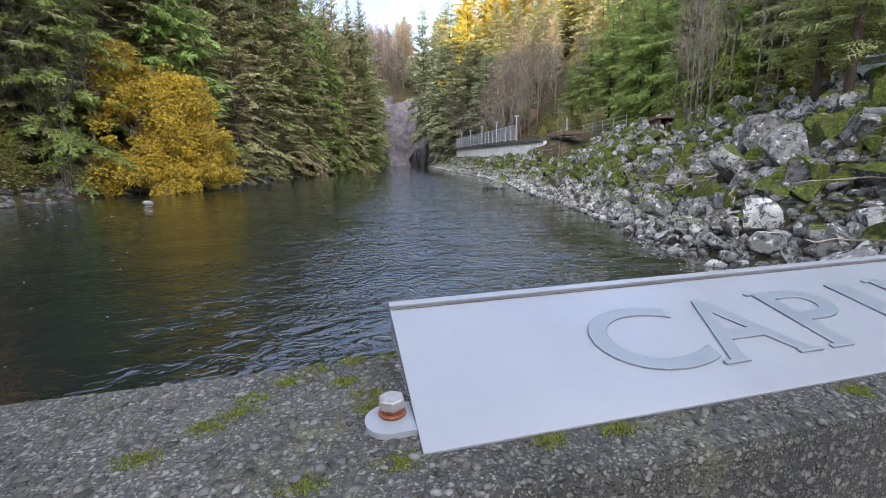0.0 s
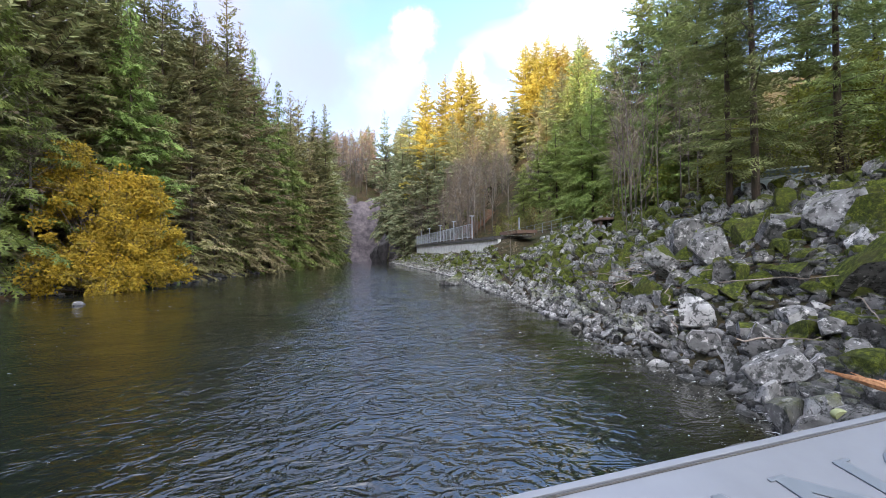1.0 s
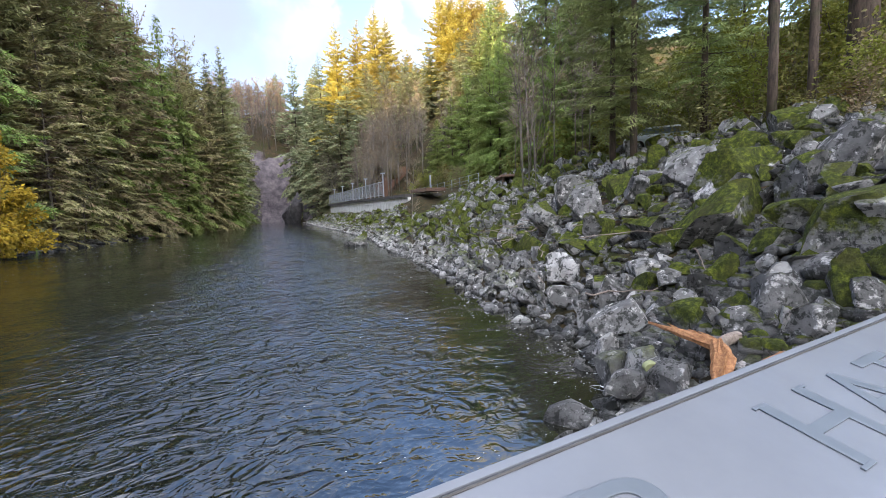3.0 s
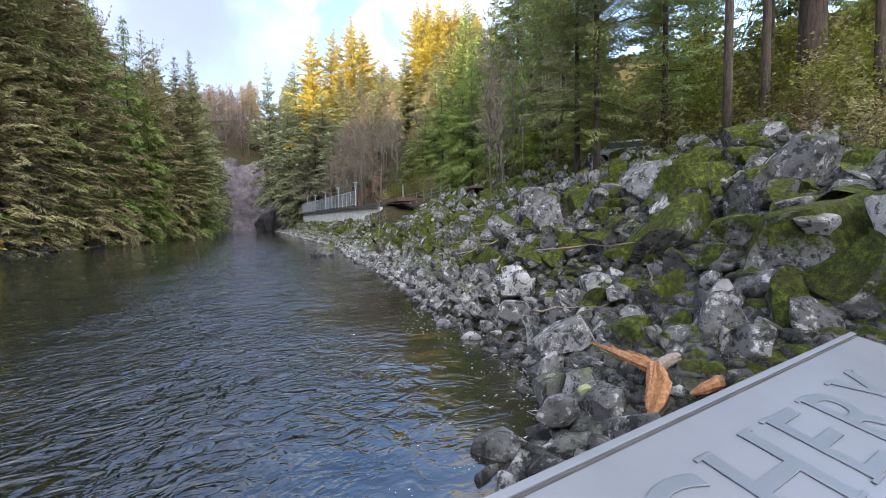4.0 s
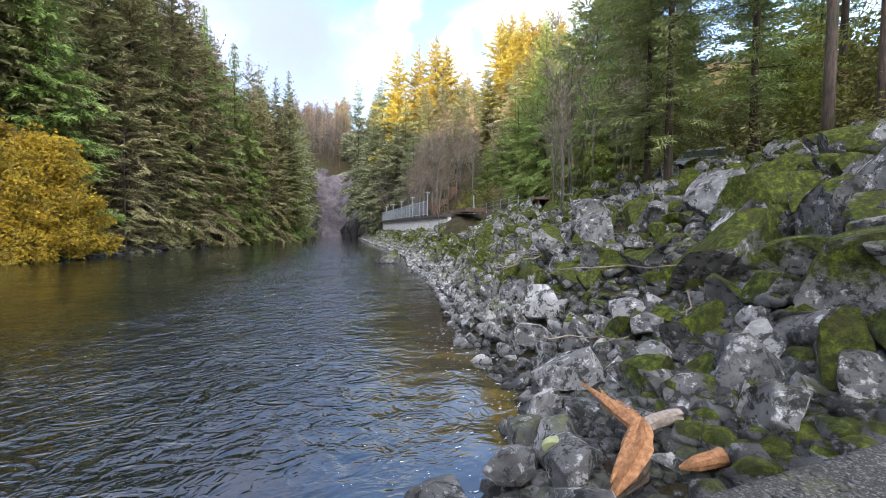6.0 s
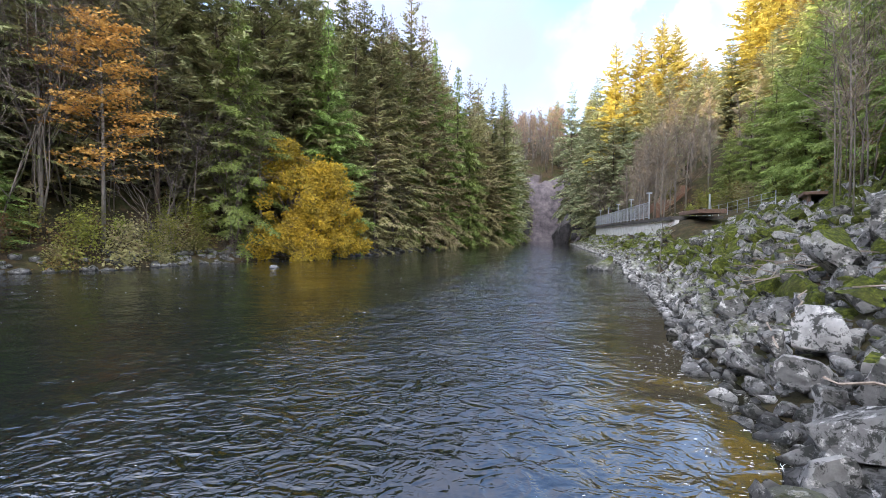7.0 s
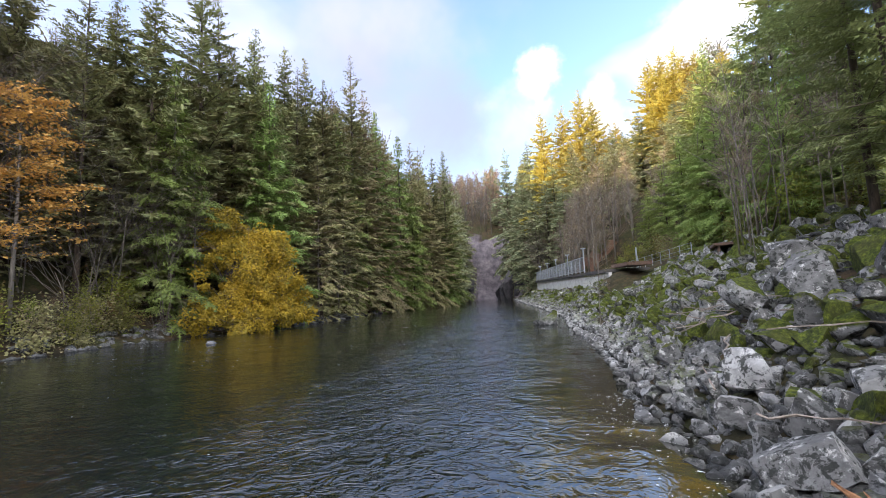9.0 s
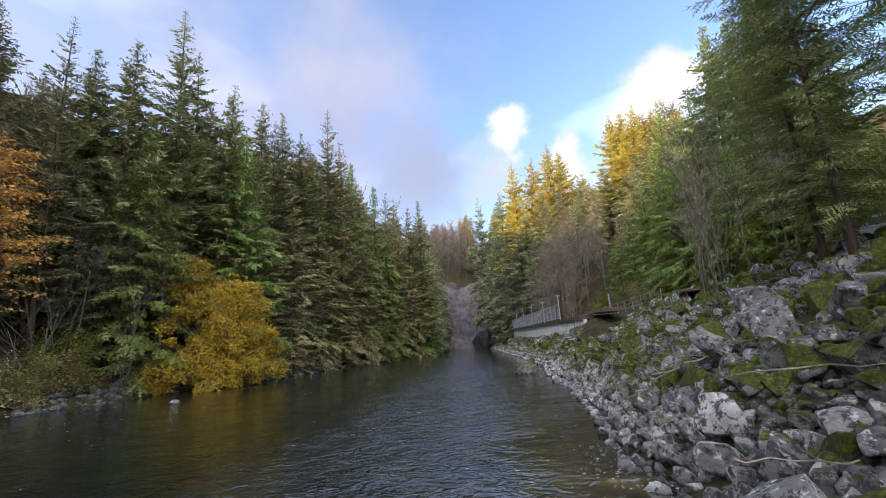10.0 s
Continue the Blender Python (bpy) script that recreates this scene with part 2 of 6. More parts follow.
def mat_ground():
    m, n, l, b = material("forest_floor", 0.95, spec=0.2)
    p = world_pos(n)
    g = n.new("ShaderNodeNewGeometry")
    soil = add_ramp(n, l, add_noise(n, l, p, 1.3, 8.0, 0.7), (0.3, (0.018, 0.014, 0.009)), (0.5, (0.06, 0.045, 0.025)), (0.7, (0.13, 0.075, 0.035)))
    green = add_ramp(n, l, add_noise(n, l, p, 3.0, 6.0, 0.7), (0.3, (0.012, 0.020, 0.006)), (0.7, (0.07, 0.09, 0.02)))
    col = add_mix(n, l, add_ramp(n, l, add_noise(n, l, p, 0.16, 5.0), (0.45, (0, 0, 0)), (0.6, (1, 1, 1))), soil, add_mix(n, l, 0.45, green, soil))
    sn = n.new("ShaderNodeSeparateXYZ")
    l.new(g.outputs["True Normal"], sn.inputs["Vector"])
    steep = n.new("ShaderNodeMapRange")
    steep.inputs["From Min"].default_value, steep.inputs["From Max"].default_value = 0.62, 0.45
    l.new(sn.outputs["Z"], steep.inputs["Value"])
    # pale mauve tones carry the canyon's haze in the rock colour
    rock = add_ramp(n, l, add_noise(n, l, p, 0.35, 8.0, 0.7), (0.3, (0.07, 0.062, 0.07)), (0.5, (0.17, 0.145, 0.155)), (0.72, (0.33, 0.28, 0.28)))
    l.new(add_mix(n, l, steep.outputs["Result"], col, rock), b.inputs["Base Color"])
    add_bump(n, l, b, add_noise(n, l, p, 2.0, 9.0, 0.75), 1.0, 0.3)
    return m


def mat_water():
    m, n, l, b = material("river_water", 0.03, spec=0.5)
    b.inputs["IOR"].default_value = 2.1
    p = world_pos(n)
    deep = add_ramp(n, l, add_noise(n, l, p, 0.12, 4.0), (0.3, (0.003, 0.006, 0.007)), (0.7, (0.006, 0.010, 0.010)))
    att = n.new("ShaderNodeAttribute")
    att.attribute_name = "depth"
    shallow = add_ramp(n, l, add_noise(n, l, p, 2.2, 5.0), (0.3, (0.010, 0.010, 0.006)), (0.7, (0.032, 0.028, 0.014)))
    l.new(add_mix(n, l, add_math(n, l, "MULTIPLY", att.outputs["Fac"], 1.8), shallow, deep), b.inputs["Base Color"])
    mp = n.new("ShaderNodeMapping")
    mp.inputs["Scale"].default_value = (0.85, 1.15, 1.0)
    mp.inputs["Rotation"].default_value = (0, 0, radians(-10))
    l.new(p, mp.inputs["Vector"])
    v = mp.outputs["Vector"]

    def ridged(scale, detail, dist):
        f = add_noise(n, l, v, scale, detail, 0.5, dist)
        return add_math(n, l, "SUBTRACT", 1.0, add_math(n, l, "MULTIPLY", add_math(n, l, "ABSOLUTE", add_math(n, l, "SUBTRACT_FREE", f, 0.5)), 2.6))

    swell = add_math(n, l, "MULTIPLY_FREE", add_noise(n, l, v, 1.0, 2.0, 0.5, 0.4), 0.05)
    chop = add_math(n, l, "MULTIPLY_FREE", ridged(1.7, 1.8, 0.9), 0.052)
    ripple = add_math(n, l, "MULTIPLY_FREE", ridged(4.4, 2.0, 0.8), 0.016)
    fine = add_math(n, l, "MULTIPLY_FREE", add_noise(n, l, v, 14.0, 2.0, 0.5, 0.4), 0.0065)
    h = add_math(n, l, "ADD_FREE", add_math(n, l, "ADD_FREE", swell, chop), add_math(n, l, "ADD_FREE", ripple, fine))
    calm = add_ramp(n, l, add_noise(n, l, p, 0.26, 3.0, 0.55, 0.6), (0.36, (0.5, 0.5, 0.5)), (0.60, (1, 1, 1)))
    lee = n.new("ShaderNodeMapRange")                # quieter in the lee of the boulders
    lee.inputs["To Min"].default_value = 0.16
    l.new(att.outputs["Fac"], lee.inputs["Value"])
    calm = add_math(n, l, "MULTIPLY", calm, lee.outputs["Result"])
    run_ = n.new("ShaderNodeAttribute")               # the fast current
    run_.attribute_name = "current"
    calm = add_math(n, l, "MULTIPLY_FREE", calm, run_.outputs["Fac"])
    add_bump(n, l, b, add_math(n, l, "MULTIPLY_FREE", h, calm), 1.0, 1.0)
    return m


def mat_concrete(name, a, c, agg=True):
    m, n, l, b = material(name, 0.9, spec=0.3)
    p = world_pos(n)
    col = add_ramp(n, l, add_noise(n, l, p, 9.0, 8.0, 0.7), (0.3, a), (0.7, c))
    h = add_noise(n, l, p, 40.0, 6.0, 0.7)
    if agg:
        warp = n.new("ShaderNodeTexNoise")
        warp.inputs["Scale"].default_value = 90.0
        warp.inputs["Detail"].default_value = 3.0
        l.new(p, warp.inputs["Vector"])
        bent = n.new("ShaderNodeVectorMath")
        bent.operation = "MULTIPLY_ADD"
        bent.inputs[1].default_value = (0.007, 0.007, 0.007)
        l.new(warp.outputs["Color"], bent.inputs[0])
        l.new(p, bent.inputs[2])
        facs = []
        for scale, reach in ((105.0, 0.46), (260.0, 0.5)):
            v = n.new("ShaderNodeTexVoronoi")
            v.inputs["Scale"].default_value = scale
            l.new(bent.outputs["Vector"], v.inputs["Vector"])
            stone = add_ramp(n, l, v.outputs["Color"], (0.15, (0.03, 0.03, 0.028)), (0.5, (0.085, 0.082, 0.074)), (0.88, (0.19, 0.18, 0.165)))
            edge_ = add_noise(n, l, p, 140.0, 3.0, 0.6)
            fac = add_ramp(n, l, add_math(n, l, "ADD", v.outputs["Distance"], add_math(n, l, "MULTIPLY", edge_, 0.3)), (reach, (0.9, 0.9, 0.9)), (reach + 0.2, (0, 0, 0)))
            col = add_mix(n, l, fac, col, stone)
            facs.append(fac)
        h = add_math(n, l, "ADD", add_math(n, l, "MULTIPLY", h, 0.4), add_math(n, l, "MULTIPLY", add_math(n, l, "MAXIMUM", facs[0], facs[1]), 0.45))
        moss = add_ramp(n, l, add_noise(n, l, p, 6.0, 8.0, 0.75), (0.55, (0, 0, 0)), (0.70, (0.7, 0.7, 0.7)))
        moss = add_mix(n, l, 1.0, moss, add_ramp(n, l, add_noise(n, l, p, 120.0, 4.0, 0.7), (0.4, (0.15, 0.15, 0.15)), (0.6, (1, 1, 1))), "MULTIPLY")
        col = add_mix(n, l, moss, col, (0.15, 0.15, 0.04))
    stain = add_ramp(n, l, add_noise(n, l, p, 1.3, 5.0, 0.6), (0.42, (0.45, 0.45, 0.45) if agg else (0.78, 0.77, 0.75)), (0.62, (1, 1, 1)))
    l.new(add_mix(n, l, 1.0, col, stain, "MULTIPLY"), b.inputs["Base Color"])
    add_bump(n, l, b, h, 0.9, 0.008)
    return m


def mat_plain(name, a, c, scale=8.0, rough=0.6, metal=0.0, bump=0.2, dist=0.004):
    m, n, l, b = material(name, rough, metal)
    p = world_pos(n)
    f = add_noise(n, l, p, scale, 6.0, 0.65)
    l.new(add_ramp(n, l, f, (0.3, a), (0.7, c)), b.inputs["Base Color"])
    if bump:
        add_bump(n, l, b, add_noise(n, l, p, scale * 4, 5.0, 0.6), bump, dist)
    return m


def mat_stones(name):
    m, n, l, b = material(name, 0.75, spec=0.35)
    g = n.new("ShaderNodeNewGeometry")
    col = add_ramp(n, l, g.outputs["Random Per Island"], (0.0, (0.03, 0.028, 0.026)), (0.35, (0.058, 0.055, 0.05)), (0.6, (0.095, 0.088, 0.075)), (0.9, (0.085, 0.085, 0.088)), (1.0, (0.17, 0.165, 0.155)))
    dirt = add_ramp(n, l, add_noise(n, l, g.outputs["Position"], 60.0, 4.0), (0.4, (0.5, 0.5, 0.45)), (0.6, (1, 1, 1)))
    l.new(add_mix(n, l, 1.0, col, dirt, "MULTIPLY"), b.inputs["Base Color"])
    return m


M_GROUND = mat_ground()
M_WATER = mat_water()
M_ROCK = mat_rock("boulder_grey", -0.30, 0.02)
M_ROCK_MOSS = mat_rock("boulder_mossy", 0.21, 0.43)
# half-bright M_ROCK: gap shade put into its colour; shore stones share it
M_ROCK_DARK = mat_rock("darkened_stone", -0.45, 0.0, 0.0, 0.5)
M_ROCK_PALE = mat_rock("boulder_pale", -0.40, -0.12, 0.12)
M_CONC = mat_concrete("exposed_aggregate", (0.028, 0.027, 0.024), (0.072, 0.069, 0.061))
M_CONC_W = mat_concrete("pale_concrete", (0.66, 0.65, 0.62), (0.80, 0.78, 0.75), False)
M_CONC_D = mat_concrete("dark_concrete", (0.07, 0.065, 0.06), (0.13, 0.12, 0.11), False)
M_PEBBLE = mat_stones("pebbles")
M_PLATE = mat_plain("white_painted_steel", (0.168, 0.176, 0.193), (0.194, 0.202, 0.218), 5.0, 0.22, 0.0, 0.05, 0.002)
M_LETTER = mat_plain("pale_grey_painted_steel", (0.125, 0.142, 0.16), (0.145, 0.162, 0.18), 12.0, 0.3, 0.0, 0.05, 0.002)
M_RUST = mat_plain("rusty_steel", (0.10, 0.03, 0.015), (0.30, 0.10, 0.05), 60.0, 0.85, 0.3)
M_BOLT = mat_plain("galvanised_bolt", (0.16, 0.15, 0.145), (0.30, 0.29, 0.28), 60.0, 0.5, 0.4)
M_FIR = mat_foliage("fir_needles", (0.105, 0.115, 0.052), (0.37, 0.37, 0.15), hue=(0.22, 0.18, 0.085), trans=0.25)
M_FIR_NEAR = mat_foliage("near_fir_needles", (0.125, 0.155, 0.06), (0.42, 0.47, 0.165), trans=0.32)
M_CEDAR = mat_foliage("cedar_sprays", (0.088, 0.122, 0.034), (0.32, 0.40, 0.10), trans=0.3)
# brightened copy of M_CEDAR, with the lit look put into its colour
M_CEDAR_R = mat_foliage("lit_cedar_sprays", (0.13, 0.175, 0.05), (0.42, 0.52, 0.14), trans=0.4)
M_OLIVE = mat_foliage("olive_needles", (0.14, 0.135, 0.06), (0.44, 0.40, 0.175), hue=(0.30, 0.215, 0.14), trans=0.25)
M_YELLOW = mat_foliage("yellow_autumn_leaves", (0.21, 0.155, 0.02), (0.76, 0.55, 0.06), hue=(0.27, 0.225, 0.05), trans=0.4, vary=0.0)
M_ORANGE = mat_foliage("orange_autumn_leaves", (0.34, 0.19, 0.05), (0.80, 0.48, 0.13), trans=0.35, vary=0.0)
M_SHRUB = mat_foliage("shrub_leaves", (0.05, 0.055, 0.012), (0.26, 0.25, 0.06), hue=(0.20, 0.10, 0.045))
# paler and bluer than near needles: distance haze put into the colour
M_FARWOOD = mat_foliage("hazed_needles", (0.15, 0.168, 0.10), (0.44, 0.46, 0.235), hue=(0.30, 0.23, 0.14), trans=0.25)
# golden base colour: low sunlight is put into the ridge needles
M_RIDGE = mat_foliage("sun_painted_fir_needles", (0.26, 0.22, 0.06), (0.80, 0.64, 0.17), trans=0.5)
# bright yellow-green: the sunlit glade's light is put into the leaf colour
M_GLADE = mat_foliage("sun_brightened_leaves", (0.10, 0.115, 0.02), (0.36, 0.37, 0.07), trans=0.4)
M_BROWN = mat_foliage("bare_brown_twigs", (0.13, 0.108, 0.082), (0.34, 0.28, 0.20), hue=(0.34, 0.24, 0.13), trans=0.1)
M_BARK = mat_bark("dark_bark", (0.035, 0.026, 0.02), (0.14, 0.10, 0.075))
M_BARK_PALE = mat_bark("pale_bark", (0.12, 0.10, 0.085), (0.30, 0.26, 0.22))
M_TWIG = mat_bark("grey_twigs", (0.07, 0.055, 0.045), (0.20, 0.165, 0.135))
M_WOOD = mat_plain("split_orange_wood", (0.20, 0.075, 0.03), (0.54, 0.28, 0.12), 18.0, 0.7, 0.0, 0.8, 0.02)
M_DRIFT = mat_plain("bleached_driftwood", (0.15, 0.115, 0.09), (0.36, 0.30, 0.25), 14.0, 0.85, 0.0, 0.6, 0.01)
M_FENCE = mat_plain("galvanised_fence", (0.36, 0.39, 0.42), (0.52, 0.55, 0.58), 10.0, 0.5, 0.6)
M_LITTER = mat_plain("fallen_leaves", (0.09, 0.045, 0.025), (0.21, 0.11, 0.06), 4.0, 0.9, 0.0, 0.8, 0.05)
M_FOAM_GLINT = mat_plain("foam", (0.62, 0.64, 0.64), (0.8, 0.81, 0.8), 20.0, 0.7)
M_SHED = mat_plain("weathered_brown_timber", (0.09, 0.055, 0.04), (0.22, 0.14, 0.10), 6.0, 0.85)
M_CAR = mat_plain("silver_blue_car_paint", (0.70, 0.76, 0.80), (0.78, 0.83, 0.86), 3.0, 0.25, 0.0, 0)
# sky's pale reflection is put into the glass colour
M_GLASS = mat_plain("sky_pale_car_glass", (0.20, 0.25, 0.28), (0.24, 0.29, 0.32), 3.0, 0.05, 0.0, 0)
M_CRAG = mat_plain("wet_dark_rock", (0.04, 0.037, 0.04), (0.17, 0.155, 0.16), 0.6, 0.6, 0.0, 1.0, 0.4)
M_TYRE = mat_plain("tyre_rubber", (0.015, 0.015, 0.015), (0.03, 0.03, 0.03), 20.0, 0.8)


# ---- mesh helpers ----
def mesh_obj(name, verts, faces, mat, parent=None, label="", smooth=False):
    me = bpy.data.meshes.new(name)
    me.from_pydata([tuple(map(float, v)) for v in verts], [], [tuple(map(int, f)) for f in faces])
    me.materials.append(mat)
    if smooth:
        me.polygons.foreach_set("use_smooth", [True] * len(me.polygons))
    me.update()
    ob = new(name, me)
    if parent is not None:
        ob.parent = parent
    if label:
        ob["label"] = label
    return ob


def part(name, bm, mat, parent, label="", smooth=False):
    me = bpy.data.meshes.new(name)
    bm.to_mesh(me)
    bm.free()
    me.materials.append(mat)
    if smooth:
        me.polygons.foreach_set("use_smooth", [True] * len(me.polygons))
    ob = new(name, me)
    if parent is not None:
        ob.parent = parent
    if label:
        ob["label"] = label
    return ob


def empty(name, m=None):
    ob = new(name)
    if m is not None:
        ob.matrix_basis = m
    return ob


def box_bm(x0, y0, z0, x1, y1, z1, bevel=0.0, bm=None):
    bm = bm or bmesh.new()
    r = bmesh.ops.create_cube(bm, size=1.0)
    vs = r["verts"]
    for v in vs:
        v.co = Vector(((x0 + x1) / 2 + v.co.x * (x1 - x0), (y0 + y1) / 2 + v.co.y * (y1 - y0), (z0 + z1) / 2 + v.co.z * (z1 - z0)))
    if bevel:
        es = list({e for v in vs for e in v.link_edges})
        bmesh.ops.bevel(bm, geom=es, offset=bevel, segments=2, affect="EDGES", profile=0.6)
    return bm


def tube(points, radii, sides=6):
    """Vertices and faces of a tapered tube through the points."""
    pts = np.array(points, float)
    verts, faces = [], []
    for i, p in enumerate(pts):
        d = pts[min(i + 1, len(pts) - 1)] - pts[max(i - 1, 0)]
        d = d / (np.linalg.norm(d) + 1e-9)
        a = np.cross(d, (0.31, 0.95, 0.07) if abs(d[2]) > 0.8 else (0, 0, 1))
        a /= np.linalg.norm(a) + 1e-9
        c = np.cross(d, a)
        for k in range(sides):
            th = 2 * math.pi * k / sides
            verts.append(p + radii[i] * (math.cos(th) * a + math.sin(th) * c))
    for i in range(len(pts) - 1):
        for k in range(sides):
            j = (k + 1) % sides
            faces.append((i * sides + k, i * sides + j, (i + 1) * sides + j, (i + 1) * sides + k))
    faces.append(tuple(range(sides))[::-1])
    faces.append(tuple((len(pts) - 1) * sides + k for k in range(sides)))
    return verts, faces


def join_tubes(tubes):
    verts, faces = [], []
    for v, f in tubes:
        o = len(verts)
        verts += v
        faces += [tuple(i + o for i in q) for q in f]
    return verts, faces


def sprays(base, along, side, length, width, fold=0.25):
    """Many pointed sprays at once: each is a folded rhombus of two triangles. Arrays of n x 3 and n."""
    n = len(base)
    along = along / (np.linalg.norm(along, axis=1, keepdims=True) + 1e-9)
    side = side - along * (side * along).sum(1, keepdims=True)
    side = side / (np.linalg.norm(side, axis=1, keepdims=True) + 1e-9)
    up = np.cross(side, along)
    mid = base + along * (length * 0.45)[:, None]
    p0 = base
    p1 = mid + side * (width / 2)[:, None] - up * (width * fold)[:, None]
    p2 = base + along * length[:, None]
    p3 = mid - side * (width / 2)[:, None] - up * (width * fold)[:, None]
    verts = np.stack([p0, p1, p2, p3], 1).reshape(-1, 3)
    i = np.arange(n)[:, None] * 4
    faces = np.concatenate([i + [0, 1, 2], i + [0, 2, 3]], 1).reshape(-1, 3)
    return verts, faces


def feathers(base, along, side, length, width, blades=3):
    """As sprays, but each is a comb of thin pointed blades on both sides of its stalk."""
    along = along / (np.linalg.norm(along, axis=1, keepdims=True) + 1e-9)
    side = side - along * (side * along).sum(1, keepdims=True)
    side = side / (np.linalg.norm(side, axis=1, keepdims=True) + 1e-9)
    up = np.cross(side, along)
    tris = []
    for k in range(blades):
        for sd in (-1, 1):
            t = (k + 0.25 * (sd > 0)) / blades
            p = base + along * (length * t)[:, None]
            reach = length * (0.52 - 0.30 * t)
            tip = p + along * (reach * 0.75)[:, None] + side * (sd * reach * 0.75)[:, None] - up * (reach * 0.22)[:, None]
            tris.append(np.stack([p, tip, p + along * (width * 0.55)[:, None]], 1))
    tris.append(np.stack([base + along * (length * 0.6)[:, None], base + along * (length * 1.05)[:, None], base + along * (length * 0.62)[:, None] + side * (width * 0.35)[:, None]], 1))
    verts = np.concatenate(tris, 1).reshape(-1, 3)
    return verts, np.arange(len(verts)).reshape(-1, 3)


# ---- lie of the land ----
WR = ((-60, 6.0), (0, 6.2), (2, 6.6), (4.3, 6.9), (5, 8.4), (6.2, 9.3), (7.2, 9.8), (9, 10.3), (11, 10.4), (13.2, 11.2), (17, 12.4), (28, 15.0), (38, 17.0), (46, 19.4), (58, 21.2), (76, 23.8), (112, 28.0), (135, 31.5), (170, 35.5), (205, 39.0), (900, 60))
WL = ((-60, -30), (0, -34), (20, -33), (30, -30), (33.5, -26.5), (42, -24.5), (49, -22), (55, -18.5), (67, -13), (88, -9), (105, -4.5), (124, 1.2), (145, 8), (165, 15), (200, 20.5), (900, 44))
WRY, WRX = np.array(WR, float).T
WLY, WLX = np.array(WL, float).T


def shore_r(y):
    return float(np.interp(y, WRY, WRX))


def shore_l(y):
    return float(np.interp(y, WLY, WLX))


def wall_x(y):
    """Line of the retaining wall under the fenced deck."""
    return 25.9 + (y - 52.0) * 0.10325


def step(a, b, v):
    t = min(1.0, max(0.0, (v - a) / (b - a)))
    return t * t * (3 - 2 * t)


def bank(u, y):
    if u < 0:
        return max(-1.6, 0.35 * u)
    far = 0.48 * min(u, 13.0) + 0.04 * max(0.0, min(u - 13, 15))
    near = 0.22 * min(u, 2.2) + 0.50 * max(0.0, min(u, 8.3) - 2.2) + 0.12 * max(0.0, min(u - 8.3, 15))
    w = 1 - step(4.0, 7.5, y)
    return far + (near - far) * w


def land(x, y):
    """Height of the ground over the water."""
    n1 = noise.noise((x * 0.03, y * 0.03, 1.7))
    n2 = noise.noise((x * 0.15, y * 0.15, 4.1))
    n3 = noise.noise((x * 0.6, y * 0.6, 7.3))
    xr, xl = shore_r(y), shore_l(y)
    gorge = step(135, 175, y)
    if x > (xr + xl) / 2:
        u = x - xr + 0.35 * n3
        z = bank(u, y)
        foot = 55 - 45 * step(55, 95, y) - 8 * gorge
        rise = max(0.0, u - foot)
        z += min(rise, 14) * (0.9 + 0.9 * gorge) + max(0, min(rise, 48) - 14) * 0.72 + max(0, rise - 48) * 0.2
        z += (n1 * 4 + n2 * 0.8) * step(14, 30, u) + gorge * n2 * 3 * step(1, 6, u)
        edge = x - wall_x(y)
        if 38 < y < 122 and u > 0:
            z = max(z, 4.95 * step(38, 51, y) if edge > 0.5 else (3.35 + 1.3 * (1 - step(50, 60, y))) * step(42, 50, y) * min(1.0, u / max(1.0, wall_x(y) - xr)))
    else:
        v = xl - x + 0.5 * n3
        if v < 0:
            z = max(-1.6, 0.35 * v)
        else:
            # hidden upper hill is shaped to keep low sun off the right bank
            z = 0.5 * min(v, 3) + (0.74 + 0.04 * step(60, 110, y) + 0.7 * gorge) * max(0.0, min(v, 100) - 3) * (0.75 + 0.25 * step(3, 40, v))
            z = min(z, 78 + 6 * n1)
        z += (n1 * 5 + n2 * 0.9) * step(5, 25, v)
    end = max(0.0, y - 222 + 3 * n2)
    if end > 0:
        z = max(z, min(end * 3.2, 34) + min(max(0, end - 10), 52) * 0.62 + max(0, end - 62) * 0.1 + n1 * 5)
    if y < 0.25:
        z = min(z, 1.2 + 0.02 * abs(x)) if abs(x) < 12 and y > -8 else z
    return z + 0.10 * n3


def axis(parts):
    out = []
    for a, b, s in parts:
        out += list(np.arange(a, b, s))
    return np.array(out + [parts[-1][1]])


def grid_mesh(name, xs, ys, fn, mat, smooth=True):
    verts = [(x, y, fn(x, y)) for y in ys for x in xs]
    w = len(xs)
    faces = [(j * w + i, j * w + i + 1, (j + 1) * w + i + 1, (j + 1) * w + i) for j in range(len(ys) - 1) for i in range(w - 1)]
    return mesh_obj(name, verts, faces, mat, smooth=smooth)


gx = axis(((-900, -200, 50), (-200, -60, 8), (-60, -4, 2.0), (-4, 6, 2.5), (6, 32, 0.8), (32, 80, 3), (80, 240, 10), (240, 900, 60)))
gy = axis(((-400, -40, 30), (-40, 0, 4), (0, 30, 0.8), (30, 60, 1.6), (60, 260, 3), (260, 420, 12), (420, 1400, 70)))
ground = grid_mesh("ground", gx, gy, land, M_GROUND)
tagged(ground, "brown and mossy forest floor with leaf litter and river banks", "ground", kind="structure")

# ---- river ----
def wave(x, y):
    a = 0.026 * noise.noise((x * 0.55, y * 0.9, 0.3)) + 0.014 * noise.noise((x * 1.2, y * 2.2, 3.1))
    chop = step(6, 30, y) * 0.045 * noise.noise((x * 0.35 + 3, y * 0.5, 8.2)) * (1 - step(90, 150, y))
    return a + chop


